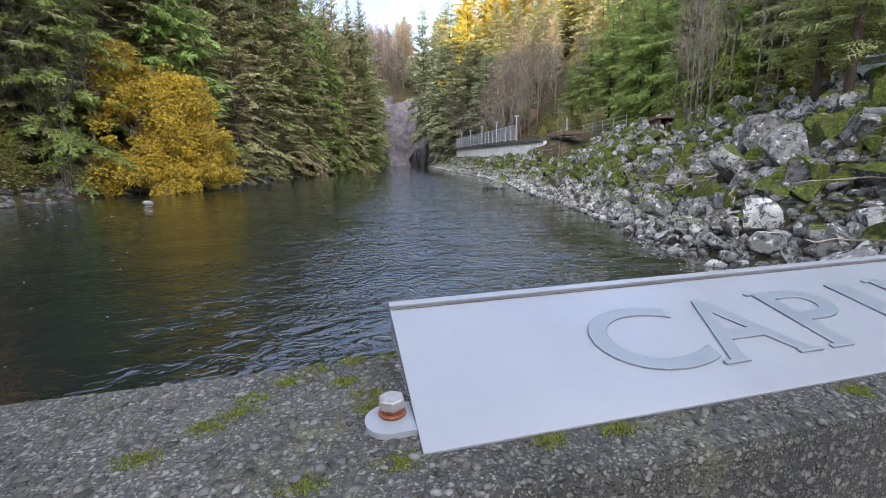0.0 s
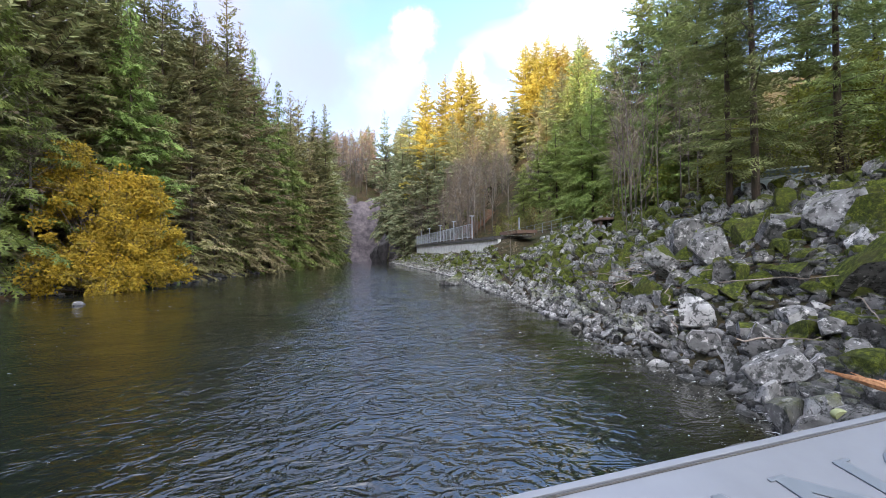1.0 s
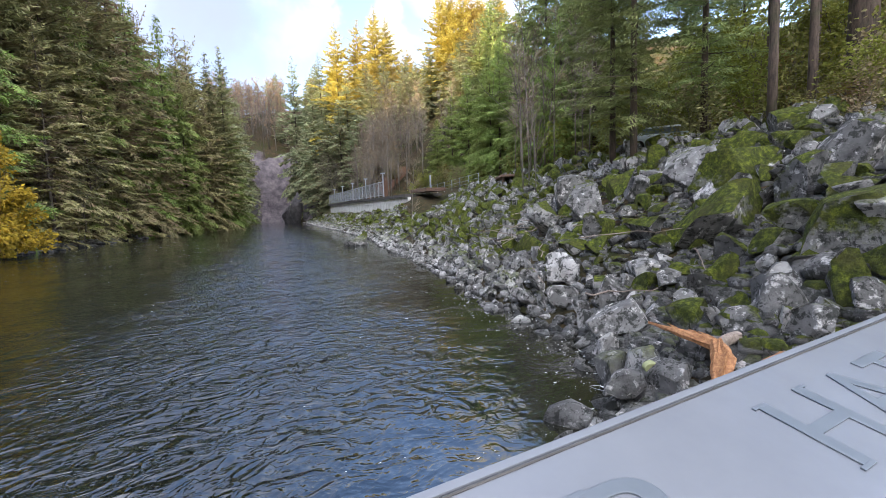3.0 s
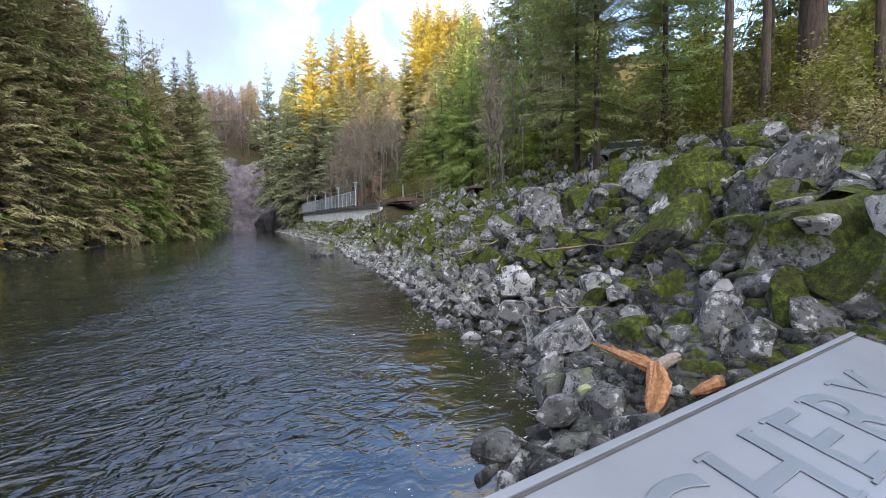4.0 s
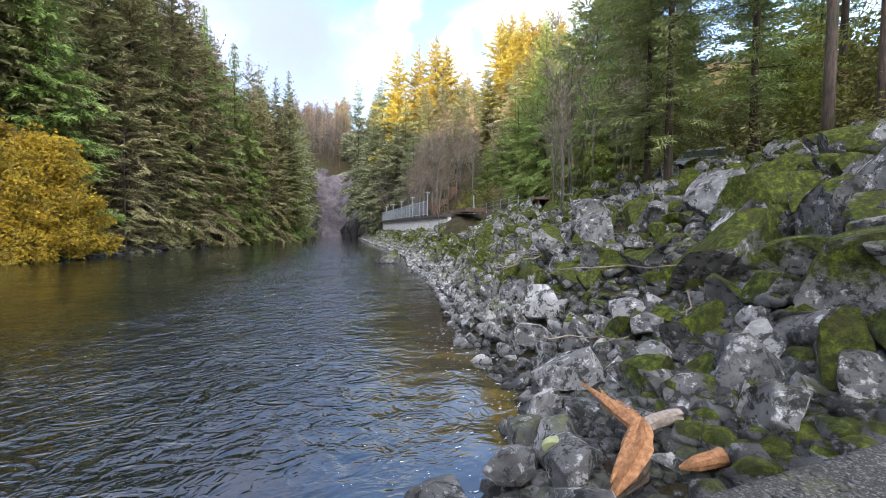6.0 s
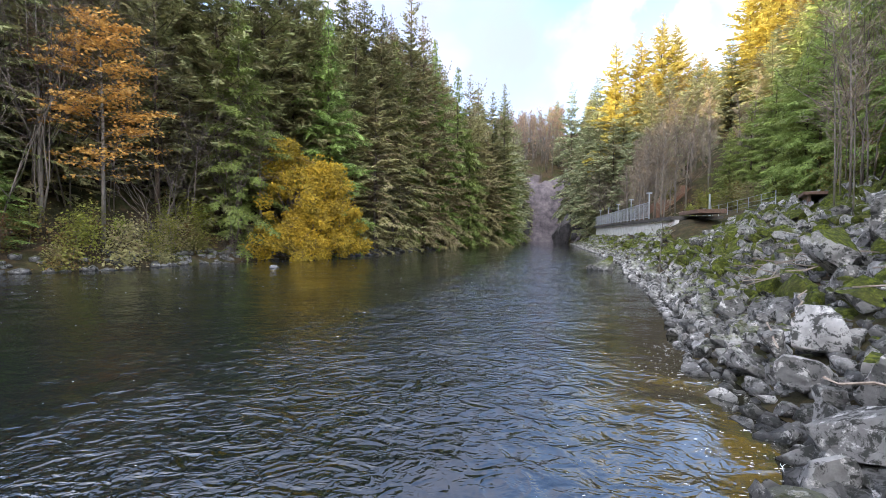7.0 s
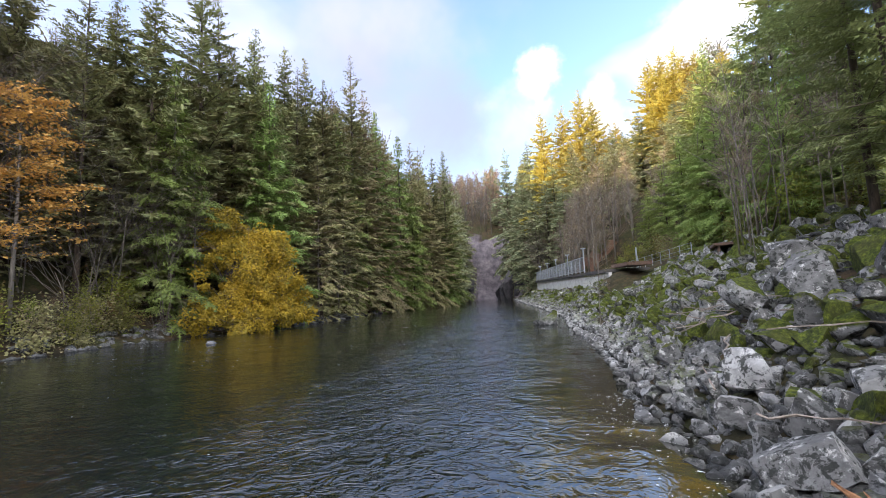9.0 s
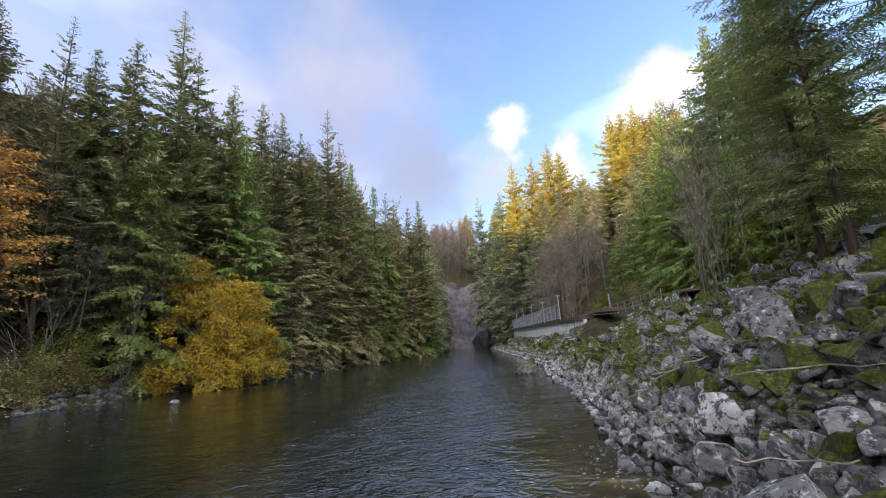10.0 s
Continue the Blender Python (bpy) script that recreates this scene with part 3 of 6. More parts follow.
wx = axis(((-60, -30, 1.5), (-30, -4, 0.6), (-4, 12, 0.22), (12, 50, 1.0)))
wy = axis(((-40, 0.6, 4.0), (0.6, 12, 0.14), (12, 30, 0.3), (30, 80, 0.8), (80, 240, 3)))
water = grid_mesh("water", wx, wy, wave, M_WATER)
tagged(water, "dark green rippled river water reflecting the sky", "river", kind="structure")
depth = water.data.attributes.new("depth", "FLOAT", "POINT")
depth.data.foreach_set("value", [min(1.0, max(0.0, min(shore_r(y) - x, x - shore_l(y)) / 6.0)) for y in wy for x in wx])

current = water.data.attributes.new("current", "FLOAT", "POINT")
current.data.foreach_set("value", [0.42 + 1.5 * math.exp(-((x - shore_r(y) + 7.0 + 0.05 * y) / 4.5) ** 2) for y in wy for x in wx])


# ---- weir wall, platform, sign ----
WALL_Z = 2.7
bm = box_bm(-16, 0.31, -1.8, 8.4, 0.605, WALL_Z, 0.012)
weir_wall = part("weir_wall", bm, M_CONC, None)
tagged(weir_wall, "concrete weir wall with exposed aggregate and moss patches", "wall", kind="structure")
bm = box_bm(-16, -3.5, -1.8, 8.2, 0.306, 1.62, 0.01)
platform = part("walkway", bm, M_CONC, None)
tagged(platform, "worn concrete walkway behind the weir wall", "walkway", kind="structure")

SLOPE = math.atan2(0.060, 0.268)
PLATE = pose(0, 0.372, WALL_Z + 0.003, math.degrees(SLOPE), 0, 0)      # local x along the sign, y up the slope
sign = empty("hatchery_sign", PLATE)
tagged(sign, "long white painted steel sign with raised letters on the wall", "sign")
X0, X1, DEEP = 0.093, 4.915, 0.2746
bm = box_bm(X0, 0, -0.006, X1, DEEP, 0.0, 0.0012)
part("plate", bm, M_PLATE, sign)
bm = box_bm(X0 - 0.001, DEEP - 0.009, 0.0005, X1 + 0.001, DEEP + 0.004, 0.006, 0.0015)
part("top_rim", bm, M_PLATE, sign)
# dark strip stands in for the rim's shadow on the plate
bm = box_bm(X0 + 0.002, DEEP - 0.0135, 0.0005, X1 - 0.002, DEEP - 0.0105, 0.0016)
part("seam", bm, M_CONC_D, sign, "thin dark strip painted as the shade under the rim")
for xa in (X0, X1 - 0.005):
    inv = PLATE.inverted()
    bm = bmesh.new()
    pts = [(0, 0.380, WALL_Z), (0, 0.637, WALL_Z), (0, 0.637, WALL_Z + 0.054), (0, 0.380, WALL_Z - 0.002)]
    vs = [[bm.verts.new(inv @ Vector((xa + dx, p[1], p[2]))) for p in pts] for dx in (0.0005, 0.0045)]
    bm.faces.new(vs[0][::-1]), bm.faces.new(vs[1])
    for k in range(4):
        bm.faces.new((vs[0][k], vs[0][(k + 1) % 4], vs[1][(k + 1) % 4], vs[1][k]))
    part("end_gusset", bm, M_PLATE, sign)


def letter_mesh(ch):
    cu = bpy.data.curves.new("letter", "FONT")
    cu.body = ch
    cu.extrude, cu.bevel_depth, cu.bevel_resolution, cu.resolution_u = 0.012, 0.006, 1, 6
    ob = bpy.data.objects.new("letter_shape", cu)
    scene.collection.objects.link(ob)
    me = bpy.data.meshes.new_from_object(ob.evaluated_get(bpy.context.evaluated_depsgraph_get()))
    bpy.data.objects.remove(ob)
    return me


LETTERS = "C .355 .51 A .505 .665 P .685 .82 I .85 .91 L .95 1.09 A 1.13 1.31 N 1.34 1.54 O 1.58 1.77 R 2.03 2.20 I 2.24 2.30 V 2.33 2.51 E 2.54 2.68 R 2.72 2.89 H 3.13 3.31 A 3.33 3.51 T 3.52 3.68 C 3.71 3.87 H 3.90 4.07 E 4.11 4.23 R 4.26 4.40 Y 4.41 4.56".split()
SERIFS = {"A": ((0, 0.0), (1, 0.0)), "P": ((0, 0.0), (0, 1.0)), "I": ((0.5, 0.0), (0.5, 1.0)), "L": ((0, 0.0), (0, 1.0)), "N": ((0, 0.0), (0, 1.0), (1, 1.0)),
          "R": ((0, 0.0), (0, 1.0), (1, 0.0)), "V": ((0, 1.0), (1, 1.0)), "E": ((0, 0.0), (0, 1.0)), "H": ((0, 0.0), (0, 1.0), (1, 0.0), (1, 1.0)), "T": ((0.5, 0.0),), "Y": ((0, 1.0), (1, 1.0), (0.5, 0.0))}
CAP0, CAP1 = 0.055, 0.197
for k in range(0, len(LETTERS), 3):
    ch, xa, xb = LETTERS[k], *(float(v) + float(np.interp(float(v), (1.77, 2.03, 2.33, 3.13, 4.56), (0.0, 0.036, 0.062, 0.114, 0.06))) for v in LETTERS[k + 1:k + 3])
    me = letter_mesh(ch)
    co = np.array([v.co for v in me.vertices])
    lo, hi = co.min(0), co.max(0)
    bm = bmesh.new()
    bm.from_mesh(me)
    bpy.data.meshes.remove(me)
    pad = 0.010 if ch in "AVYNHRPLETI" else 0.0
    for v in bm.verts:
        v.co = Vector((xa + pad + (v.co.x - lo[0]) / (hi[0] - lo[0]) * (xb - xa - 2 * pad), CAP0 + (v.co.y - lo[1]) / (hi[1] - lo[1]) * (CAP1 - CAP0), 0.0032 * (v.co.z - lo[2]) / (hi[2] - lo[2])))
    for fx, fy in SERIFS.get(ch, ()):
        cx = xa + pad + 0.008 + fx * (xb - xa - 2 * pad - 0.016)
        cy = CAP0 + fy * (CAP1 - CAP0)
        box_bm(cx - 0.020, cy - 0.0035, 0.0004, cx + 0.020, cy + 0.0035, 0.0034, 0.0012, bm)
    part("letter", bm, M_LETTER, sign, "raised pale grey letter")

for xa, sgn in ((X0, -1), (X1, 1)):
    inv = PLATE.inverted()
    bm = bmesh.new()
    r = bmesh.ops.create_cone(bm, cap_ends=True, segments=28, radius1=0.027, radius2=0.027, depth=0.007)
    for v in bm.verts:
        if v.co.x * sgn < 0:
            v.co.x = -sgn * 0.026
        v.co = inv @ Vector((xa + sgn * 0.026 + v.co.x, 0.432 + v.co.y * 1.05, WALL_Z + 0.0045 + v.co.z))
    tab = part("tab", bm, M_PLATE, sign, "white bolted mounting tab")
    for nm, rad, z0, z1, mat, seg in (("washer", 0.0155, 0.0082, 0.0125, M_RUST, 20), ("nut", 0.0135, 0.0127, 0.017, M_RUST, 6), ("bolt", 0.0155, 0.0172, 0.0285, M_BOLT, 6)):
        bm = bmesh.new()
        bmesh.ops.create_cone(bm, cap_ends=True, segments=seg, radius1=rad, radius2=rad * (0.96 if nm == "bolt" else 1), depth=z1 - z0)
        bmesh.ops.bevel(bm, geom=list(bm.edges), offset=0.0012, segments=1, affect="EDGES")
        for v in bm.verts:
            v.co = inv @ Vector((xa + sgn * 0.022 + v.co.x, 0.440 + v.co.y, WALL_Z + (z0 + z1) / 2 + v.co.z))
        part(nm, bm, mat, tab)

# rounded end of another white plate further along the wall
end_plate = empty("end_plate", pose(7.55, 0.46, WALL_Z + 0.003))
tagged(end_plate, "white rounded steel plate lying on the weir wall", "plate")
bm = box_bm(-0.16, -0.12, 0, 0.72, 0.13, 0.075, 0.034)
part("plate", bm, M_PLATE, end_plate, smooth=True)

# ---- pebbles standing proud of the wall top ----
def ico(sub):
    bm = bmesh.new()
    bmesh.ops.create_icosphere(bm, subdivisions=sub, radius=1.0)
    v = np.array([p.co for p in bm.verts])
    f = [tuple(q.index for q in fc.verts) for fc in bm.faces]
    bm.free()
    return v, np.array(f)


rng = np.random.default_rng(7)
v0, f0 = ico(1)
f0 = f0[v0[f0].mean(1)[:, 2] > -0.3]
pv, pf = [], []
spots = [(rng.uniform(-2.6, 0.13), rng.uniform(0.315, 0.60)) for _ in range(6500)] + [(rng.uniform(0.1, 2.0), rng.uniform(0.314, 0.366)) for _ in range(900)] + [(rng.uniform(4.8, 7.6), rng.uniform(0.32, 0.60)) for _ in range(3200)]
for k, (x, y) in enumerate(spots):
    r = 0.0016 + 0.0058 * rng.random() ** 3.2
    v = v0 * (r * rng.uniform(0.8, 1.5), r * rng.uniform(0.6, 1.1), r * 0.36) * (1 + 0.20 * rng.normal(size=(len(v0), 1)))
    a = rng.uniform(0, math.pi)
    v = v @ np.array([[math.cos(a), math.sin(a), 0], [-math.sin(a), math.cos(a), 0], [0, 0, 1]])
    pf.append(f0 + len(pv) * len(v0))
    pv.append(v + (x, y, WALL_Z + r * 0.08))
pebbles = mesh_obj("pebbles", np.concatenate(pv), np.concatenate(pf), M_PEBBLE, smooth=True)
tagged(pebbles, "small grey river pebbles set in the concrete wall top", "pebbles", kind="stuff")


# ---- boulders ----
def rock_mesh(name, seed, sub, mat, cuts=15, near=0.0):
    r = np.random.default_rng(seed)
    v, f = ico(sub)
    v = v * (1.0, r.uniform(0.62, 0.95), r.uniform(0.55, 0.85))
    for _ in range(cuts):
        n = r.normal(size=3)
        n /= np.linalg.norm(n)
        d = v @ n - (r.uniform(0.32, 0.72) if sub > 3 else r.uniform(0.22, 0.62)) - near
        v = v - np.outer(np.where(d > 0, d, 0) * 0.985, n)
    off = r.uniform(0, 50, 3)
    wob = np.array([noise.noise(Vector(p * 1.4) + Vector(off)) for p in v])
    fine = np.array([noise.noise(Vector(p * 4.0) + Vector(off)) for p in v])
    v = v * (1 + 0.10 * wob + (0.035 * fine if sub > 2 else 0.02 * fine))[:, None]
    if sub > 3:
        crag = np.array([abs(noise.noise(Vector(p * 3.1) + Vector(off))) + 0.5 * abs(noise.noise(Vector(p * 7.0) + Vector(off))) for p in v])
        v = v * (1.04 - 0.10 * crag)[:, None]
    v /= np.abs(v[:, :2]).max()
    me = bpy.data.meshes.new(name)
    me.from_pydata(v.tolist(), [], f.tolist())
    me.materials.append(mat)
    me.polygons.foreach_set("use_smooth", [True] * len(me.polygons))
    me.update()
    me.set_sharp_from_angle(angle=radians(24))
    return me


ROCKS = [rock_mesh("boulder", 100 + k, 4, M_ROCK) for k in range(9)]
ROCKS_MOSS = [rock_mesh("boulder", 200 + k, 4, M_ROCK_MOSS, 9, -0.16) for k in range(5)]
ROCKS_PALE = [rock_mesh("boulder", 300 + k, 4, M_ROCK_PALE, 14, -0.06) for k in range(5)]
SMALL = [rock_mesh("boulder", 400 + k, 3, M_ROCK, 11) for k in range(8)]
SMALL_PALE = [rock_mesh("boulder", 440 + k, 3, M_ROCK_PALE, 10, -0.06) for k in range(5)]
SMALL_MOSS = [rock_mesh("boulder", 450 + k, 3, M_ROCK_MOSS, 8, -0.12) for k in range(4)]
rng = np.random.default_rng(11)
# clear ground round the broken log: x, y, reach
LOG_SPOTS = [(9.20, 5.01, 0.22), (9.08, 4.51, 0.22), (8.99, 4.05, 0.22), (8.93, 3.65, 0.22), (8.93, 3.68, 0.22), (8.65, 3.45, 0.22), (8.39, 3.35, 0.22), (8.17, 3.27, 0.22), (8.93, 3.19, 0.22), (9.03, 3.08, 0.22)]
taken = list(LOG_SPOTS)


def put_rock(me, x, y, z, r, squash, label, group, turn=None):
    ob = new("boulder", me)
    ob.matrix_basis = Matrix.LocRotScale((x, y, z), Euler((rng.uniform(-0.25, 0.25), rng.uniform(-0.25, 0.25), rng.uniform(0, 6.28) if turn is None else turn)), (r, r, r * squash))
    return tagged(ob, label, "boulder", group)


# x, y, height of centre and width of the largest stones by the weir: mossy, pale, grey
KEY_MOSS = ((14.26, 6.39, 2.37, 2.18), (13.95, 8.29, 2.05, 1.75), (15.21, 5.21, 2.96, 1.66), (13.37, 3.62, 2.59, 1.68), (12.35, 3.0, 2.2, 1.97), (11.36, 2.21, 1.75, 1.54), (13.86, 2.77, 2.9, 1.94), (21.49, 8.06, 5.66, 1.83), (13.43, 9.73, 1.67, 1.1), (17.64, 7.95, 3.84, 2.14), (11.82, 5.22, 1.24, 0.88), (11.94, 3.67, 1.84, 1.01), (12.94, 5.53, 1.75, 0.85), (13.86, 7.38, 2.0, 0.85), (15.33, 6.03, 2.83, 0.96), (11.09, 2.92, 1.53, 0.84), (13.15, 10.76, 1.49, 1.07), (14.46, 11.06, 2.09, 0.96), (14.25, 3.48, 3.01, 1.06), (17.91, 12.69, 3.52, 1.5), (15.3, 40.2, -0.15, 2.2))
KEY_PALE = ((11.83, 9.86, 0.9, 1.04), (10.02, 6.34, 0.42, 1.16), (12.53, 1.91, 2.42, 1.74), (11.52, 3.44, 1.66, 0.86), (12.3, 7.48, 1.26, 0.91), (9.97, 2.94, 0.95, 0.63), (10.54, 10.08, 0.26, 0.74), (11.23, 10.19, 0.59, 0.77), (10.83, 8.77, 0.48, 0.78), (11.54, 8.02, 0.86, 0.81), (11.12, 3.79, 1.39, 0.65), (11.04, 5.44, 0.83, 0.73), (10.14, 3.32, 0.98, 0.53), (9.22, 6.05, 0.02, 0.7))
KEY_GREY = ((15.66, 4.77, 3.56, 2.2), (14.24, 2.07, 3.26, 1.51), (10.48, 3.58, 1.14, 1.13), (9.98, 3.72, 0.85, 0.75), (8.2, 3.95, 0.34, 0.87), (8.48, 4.54, 0.34, 0.79), (6.9, 4.6, -0.22, 0.95), (18.08, 15.62, 3.24, 1.99), (17.98, 9.88, 3.86, 1.81), (17.09, 11.12, 3.36, 1.4), (7.7, 4.27, 0.18, 0.61), (10.6, 4.25, 0.91, 0.67), (10.73, 2.51, 1.41, 0.62), (11.86, 6.37, 1.12, 0.76), (15.38, 3.55, 3.57, 1.03), (9.51, 5.21, 0.15, 0.8), (16.3, 12.93, 2.81, 1.6), (15.25, 14.23, 2.32, 1.5))
count_single = 0
# added slabs that stand in for the white tops of two boulders
for x, y, z, w in ((13.2, 3.55, 3.16, 1.1), (12.1, 2.9, 2.86, 1.15)):
    put_rock(ROCKS_PALE[2], x, y, z, w / 2, 0.42, "smooth whitish stone slab added in place of a white patch on a mossy boulder", "riprap boulders", 0.4)
for rows, meshes, label in ((KEY_MOSS, ROCKS_MOSS, "large rounded boulder thickly covered in green moss"), (KEY_PALE, ROCKS_PALE, "pale grey water-worn boulder with dark lichen spots"), (KEY_GREY, ROCKS, "large grey angular boulder with lichen and moss patches")):
    for k, (x, y, z, w) in enumerate(rows):
        put_rock(meshes[k % len(meshes)], x, y, z + (0.22 if rows is KEY_MOSS else 0.2), w * 0.55, rng.uniform(0.85, 1.1), label, "riprap boulders")
        taken.append((x, y, w / 2))
        count_single += 1
# the small yellow-green stone by the water
green_stone = new("boulder", rock_mesh("boulder", 900, 3, mat_plain("yellow_green_stone", (0.22, 0.24, 0.10), (0.36, 0.37, 0.20), 9.0, 0.7, 0.0, 0.4, 0.01), 3))
green_stone.matrix_basis = Matrix.LocRotScale((8.2, 4.25, 0.62), Euler((0.1, 0.1, 0.6)), (0.2, 0.17, 0.13))
tagged(green_stone, "small pale yellow-green smooth stone by the water", "boulder", "riprap boulders")


def free(x, y, r):
    return all((x - a) ** 2 + (y - b) ** 2 > (0.52 * (r + c)) ** 2 for a, b, c in taken[-900:])


joined_v, joined_f, base = [], [], 0
RV = {}
COARSE = [rock_mesh("coarse", 430 + k, 2, M_ROCK, 11) for k in range(10)]
for me in COARSE:
    co = np.empty(len(me.vertices) * 3)
    me.vertices.foreach_get("co", co)
    RV[me.name] = (co.reshape(-1, 3), np.array([tuple(p.vertices) for p in me.polygons]))
low_v, low_f = ico(1)
moss_v, moss_f, moss_base = [], [], 0
for y0, y1, step_y, smin, smax in ((0.75, 13, 0.34, 0.36, 1.25), (13, 30, 0.46, 0.45, 1.5), (30, 62, 0.7, 0.6, 1.6), (62, 168, 1.2, 0.7, 1.6)):
    y = y0
    while y < y1:
        width = (16.5 if y < 9 else 13.5) if y < 44 else (wall_x(y) - shore_r(y) - 0.6 if y < 122 else 5.0)
        u = -0.5
        while u < width:
            s = smin + (smax - smin) * rng.random() ** 1.7 * (0.45 + 0.55 * min(1, max(0, u) / 5))
            x, yy = shore_r(y) + u, y + rng.uniform(-0.5, 0.5) * step_y
            u += s * rng.uniform(0.75, 1.15)
            if yy < 0.8 or not free(x, yy, s / 2):
                continue
            taken.append((x, yy, s / 2))
            z = land(x, yy) + s * 0.20
            mossy = rng.random() < (0.5 if u > 2.6 else 0.08) and not 16 < yy < 19
            if count_single < 300 and yy < 13.5 and u < 9:
                count_single += 1
                if mossy:
                    put_rock(SMALL_MOSS[rng.integers(4)], x, yy, z, s / 2, rng.uniform(0.8, 1.15), "rounded boulder with a cap of green moss", "riprap boulders")
                elif rng.random() < (0.6 if u < 4.0 else 0.25):
                    put_rock(SMALL_PALE[rng.integers(5)], x, yy, z, s / 2, rng.uniform(0.8, 1.1), "pale grey water-worn stone with dark lichen spots", "riprap boulders")
                else:
                    put_rock(SMALL[rng.integers(8)], x, yy, z, s / 2, rng.uniform(0.8, 1.15), "grey riprap stone with lichen spots", "riprap boulders")
                continue
            v, f = RV[COARSE[rng.integers(10)].name]
            if yy > 34:
                off = rng.uniform(0, 40, 3)
                v = low_v * (1, rng.uniform(0.7, 1), rng.uniform(0.6, 0.85)) * (1 + 0.35 * rng.normal(size=(len(low_v), 1)) * 0.4)
                f = low_f
            rot = np.array(Euler((rng.uniform(-0.4, 0.4), rng.uniform(-0.4, 0.4), rng.uniform(0, 6.28))).to_matrix())
            w = (v * (s / 2)) @ rot.T + (x, yy, z)
            if mossy:
                moss_v.append(w), moss_f.append(f + moss_base)
                moss_base += len(w)
            else:
                joined_v.append(w), joined_f.append(f + base)
                base += len(w)
        y += step_y
RUBBLE = []
fill_ico = ico(1)
for k in range(12):
    r = np.random.default_rng(470 + k)
    v = fill_ico[0] * (1, r.uniform(0.6, 1), r.uniform(0.5, 0.85))
    for _ in range(4):
        d = r.normal(size=3)
        d /= np.linalg.norm(d)
        over = v @ d - r.uniform(0.4, 0.7)
        v = v - np.outer(np.where(over > 0, over, 0), d)
    RUBBLE.append((v, fill_ico[1]))
fill_v, fill_f, fill_base = [], [], 0
for q in range(7000):
    y = 0.8 + rng.random() ** 1.3 * 24 if q < 5200 else rng.uniform(1.2, 6.6)
    u = rng.uniform(-0.4, 12) if q < 5200 else rng.uniform(0.0, 5.0)
    s = rng.uniform(0.14, 0.62) if y < 9 else rng.uniform(0.15, 0.5)
    x = shore_r(y) + u
    if q >= 6400:                           # chips round the log
        x, y, s = rng.uniform(7.8, 10.0), rng.uniform(2.6, 5.2), rng.uniform(0.12, 0.3)
    if any((x - a) ** 2 + (y - b) ** 2 < 0.09 for a, b, c in LOG_SPOTS) and s > 0.3:
        continue
    v, f = RUBBLE[rng.integers(12)]
    rot = np.array(Euler((rng.uniform(-0.6, 0.6), rng.uniform(-0.6, 0.6), rng.uniform(0, 6.28))).to_matrix())
    fill_v.append((v * (s / 2)) @ rot.T + (x, y, land(x, y) + s * rng.uniform(-0.15, 0.3)))
    fill_f.append(f + fill_base)
    fill_base += len(v)
riprap = mesh_obj("riprap", np.concatenate(joined_v), np.concatenate(joined_f), M_ROCK)
tagged(riprap, "grey riprap stones covering the river bank", "riprap", kind="stuff")
# filler carries the dark of the crevices in its colour
filler = mesh_obj("gravel", np.concatenate(fill_v), np.concatenate(fill_f), M_ROCK_DARK, smooth=True)
tagged(filler, "stones filling gaps between the boulders, darkened for the shade there", "stones", kind="stuff")
riprap_moss = mesh_obj("mossy_riprap", np.concatenate(moss_v), np.concatenate(moss_f), M_ROCK_MOSS)
for ob in (riprap, riprap_moss):
    ob.data.polygons.foreach_set("use_smooth", [True] * len(ob.data.polygons))
    ob.data.set_sharp_from_angle(angle=radians(26))
tagged(riprap_moss, "moss-covered riprap stones on the river bank", "riprap", kind="stuff")

CRAG = [rock_mesh("canyon_rock", 480 + k, 4, M_CRAG, 16) for k in range(2)]
# shore stones of the far bank
sv, sf, base = [], [], 0
for _ in range(900):
    y = rng.uniform(22, 165)
    s = rng.uniform(0.3, 1.0) * (1 + y / 160)
    x = shore_l(y) - rng.uniform(-1.0, 2.6)
    v = low_v * (1, rng.uniform(0.7, 1), rng.uniform(0.5, 0.8)) * (1 + 0.14 * rng.normal(size=(len(low_v), 1)))
    sv.append(v * (s / 2) + (x, y, max(land(x, y), -0.15) + 0.05 * s))
    sf.append(low_f + base)
    base += len(v)
shore_stones = mesh_obj("shore_stones", np.concatenate(sv), np.concatenate(sf), M_ROCK_DARK, smooth=True)
tagged(shore_stones, "dark and grey stones along the far water's edge", "stones", kind="stuff")
white_rock = new("boulder", ROCKS_PALE[1])
white_rock.matrix_basis = Matrix.LocRotScale((-14.4, 37.6, 0.02), Euler((0, 0, 1)), (0.62, 0.5, 0.36))
tagged(white_rock, "pale boulder standing in the shallow river edge", "boulder", "river boulders")


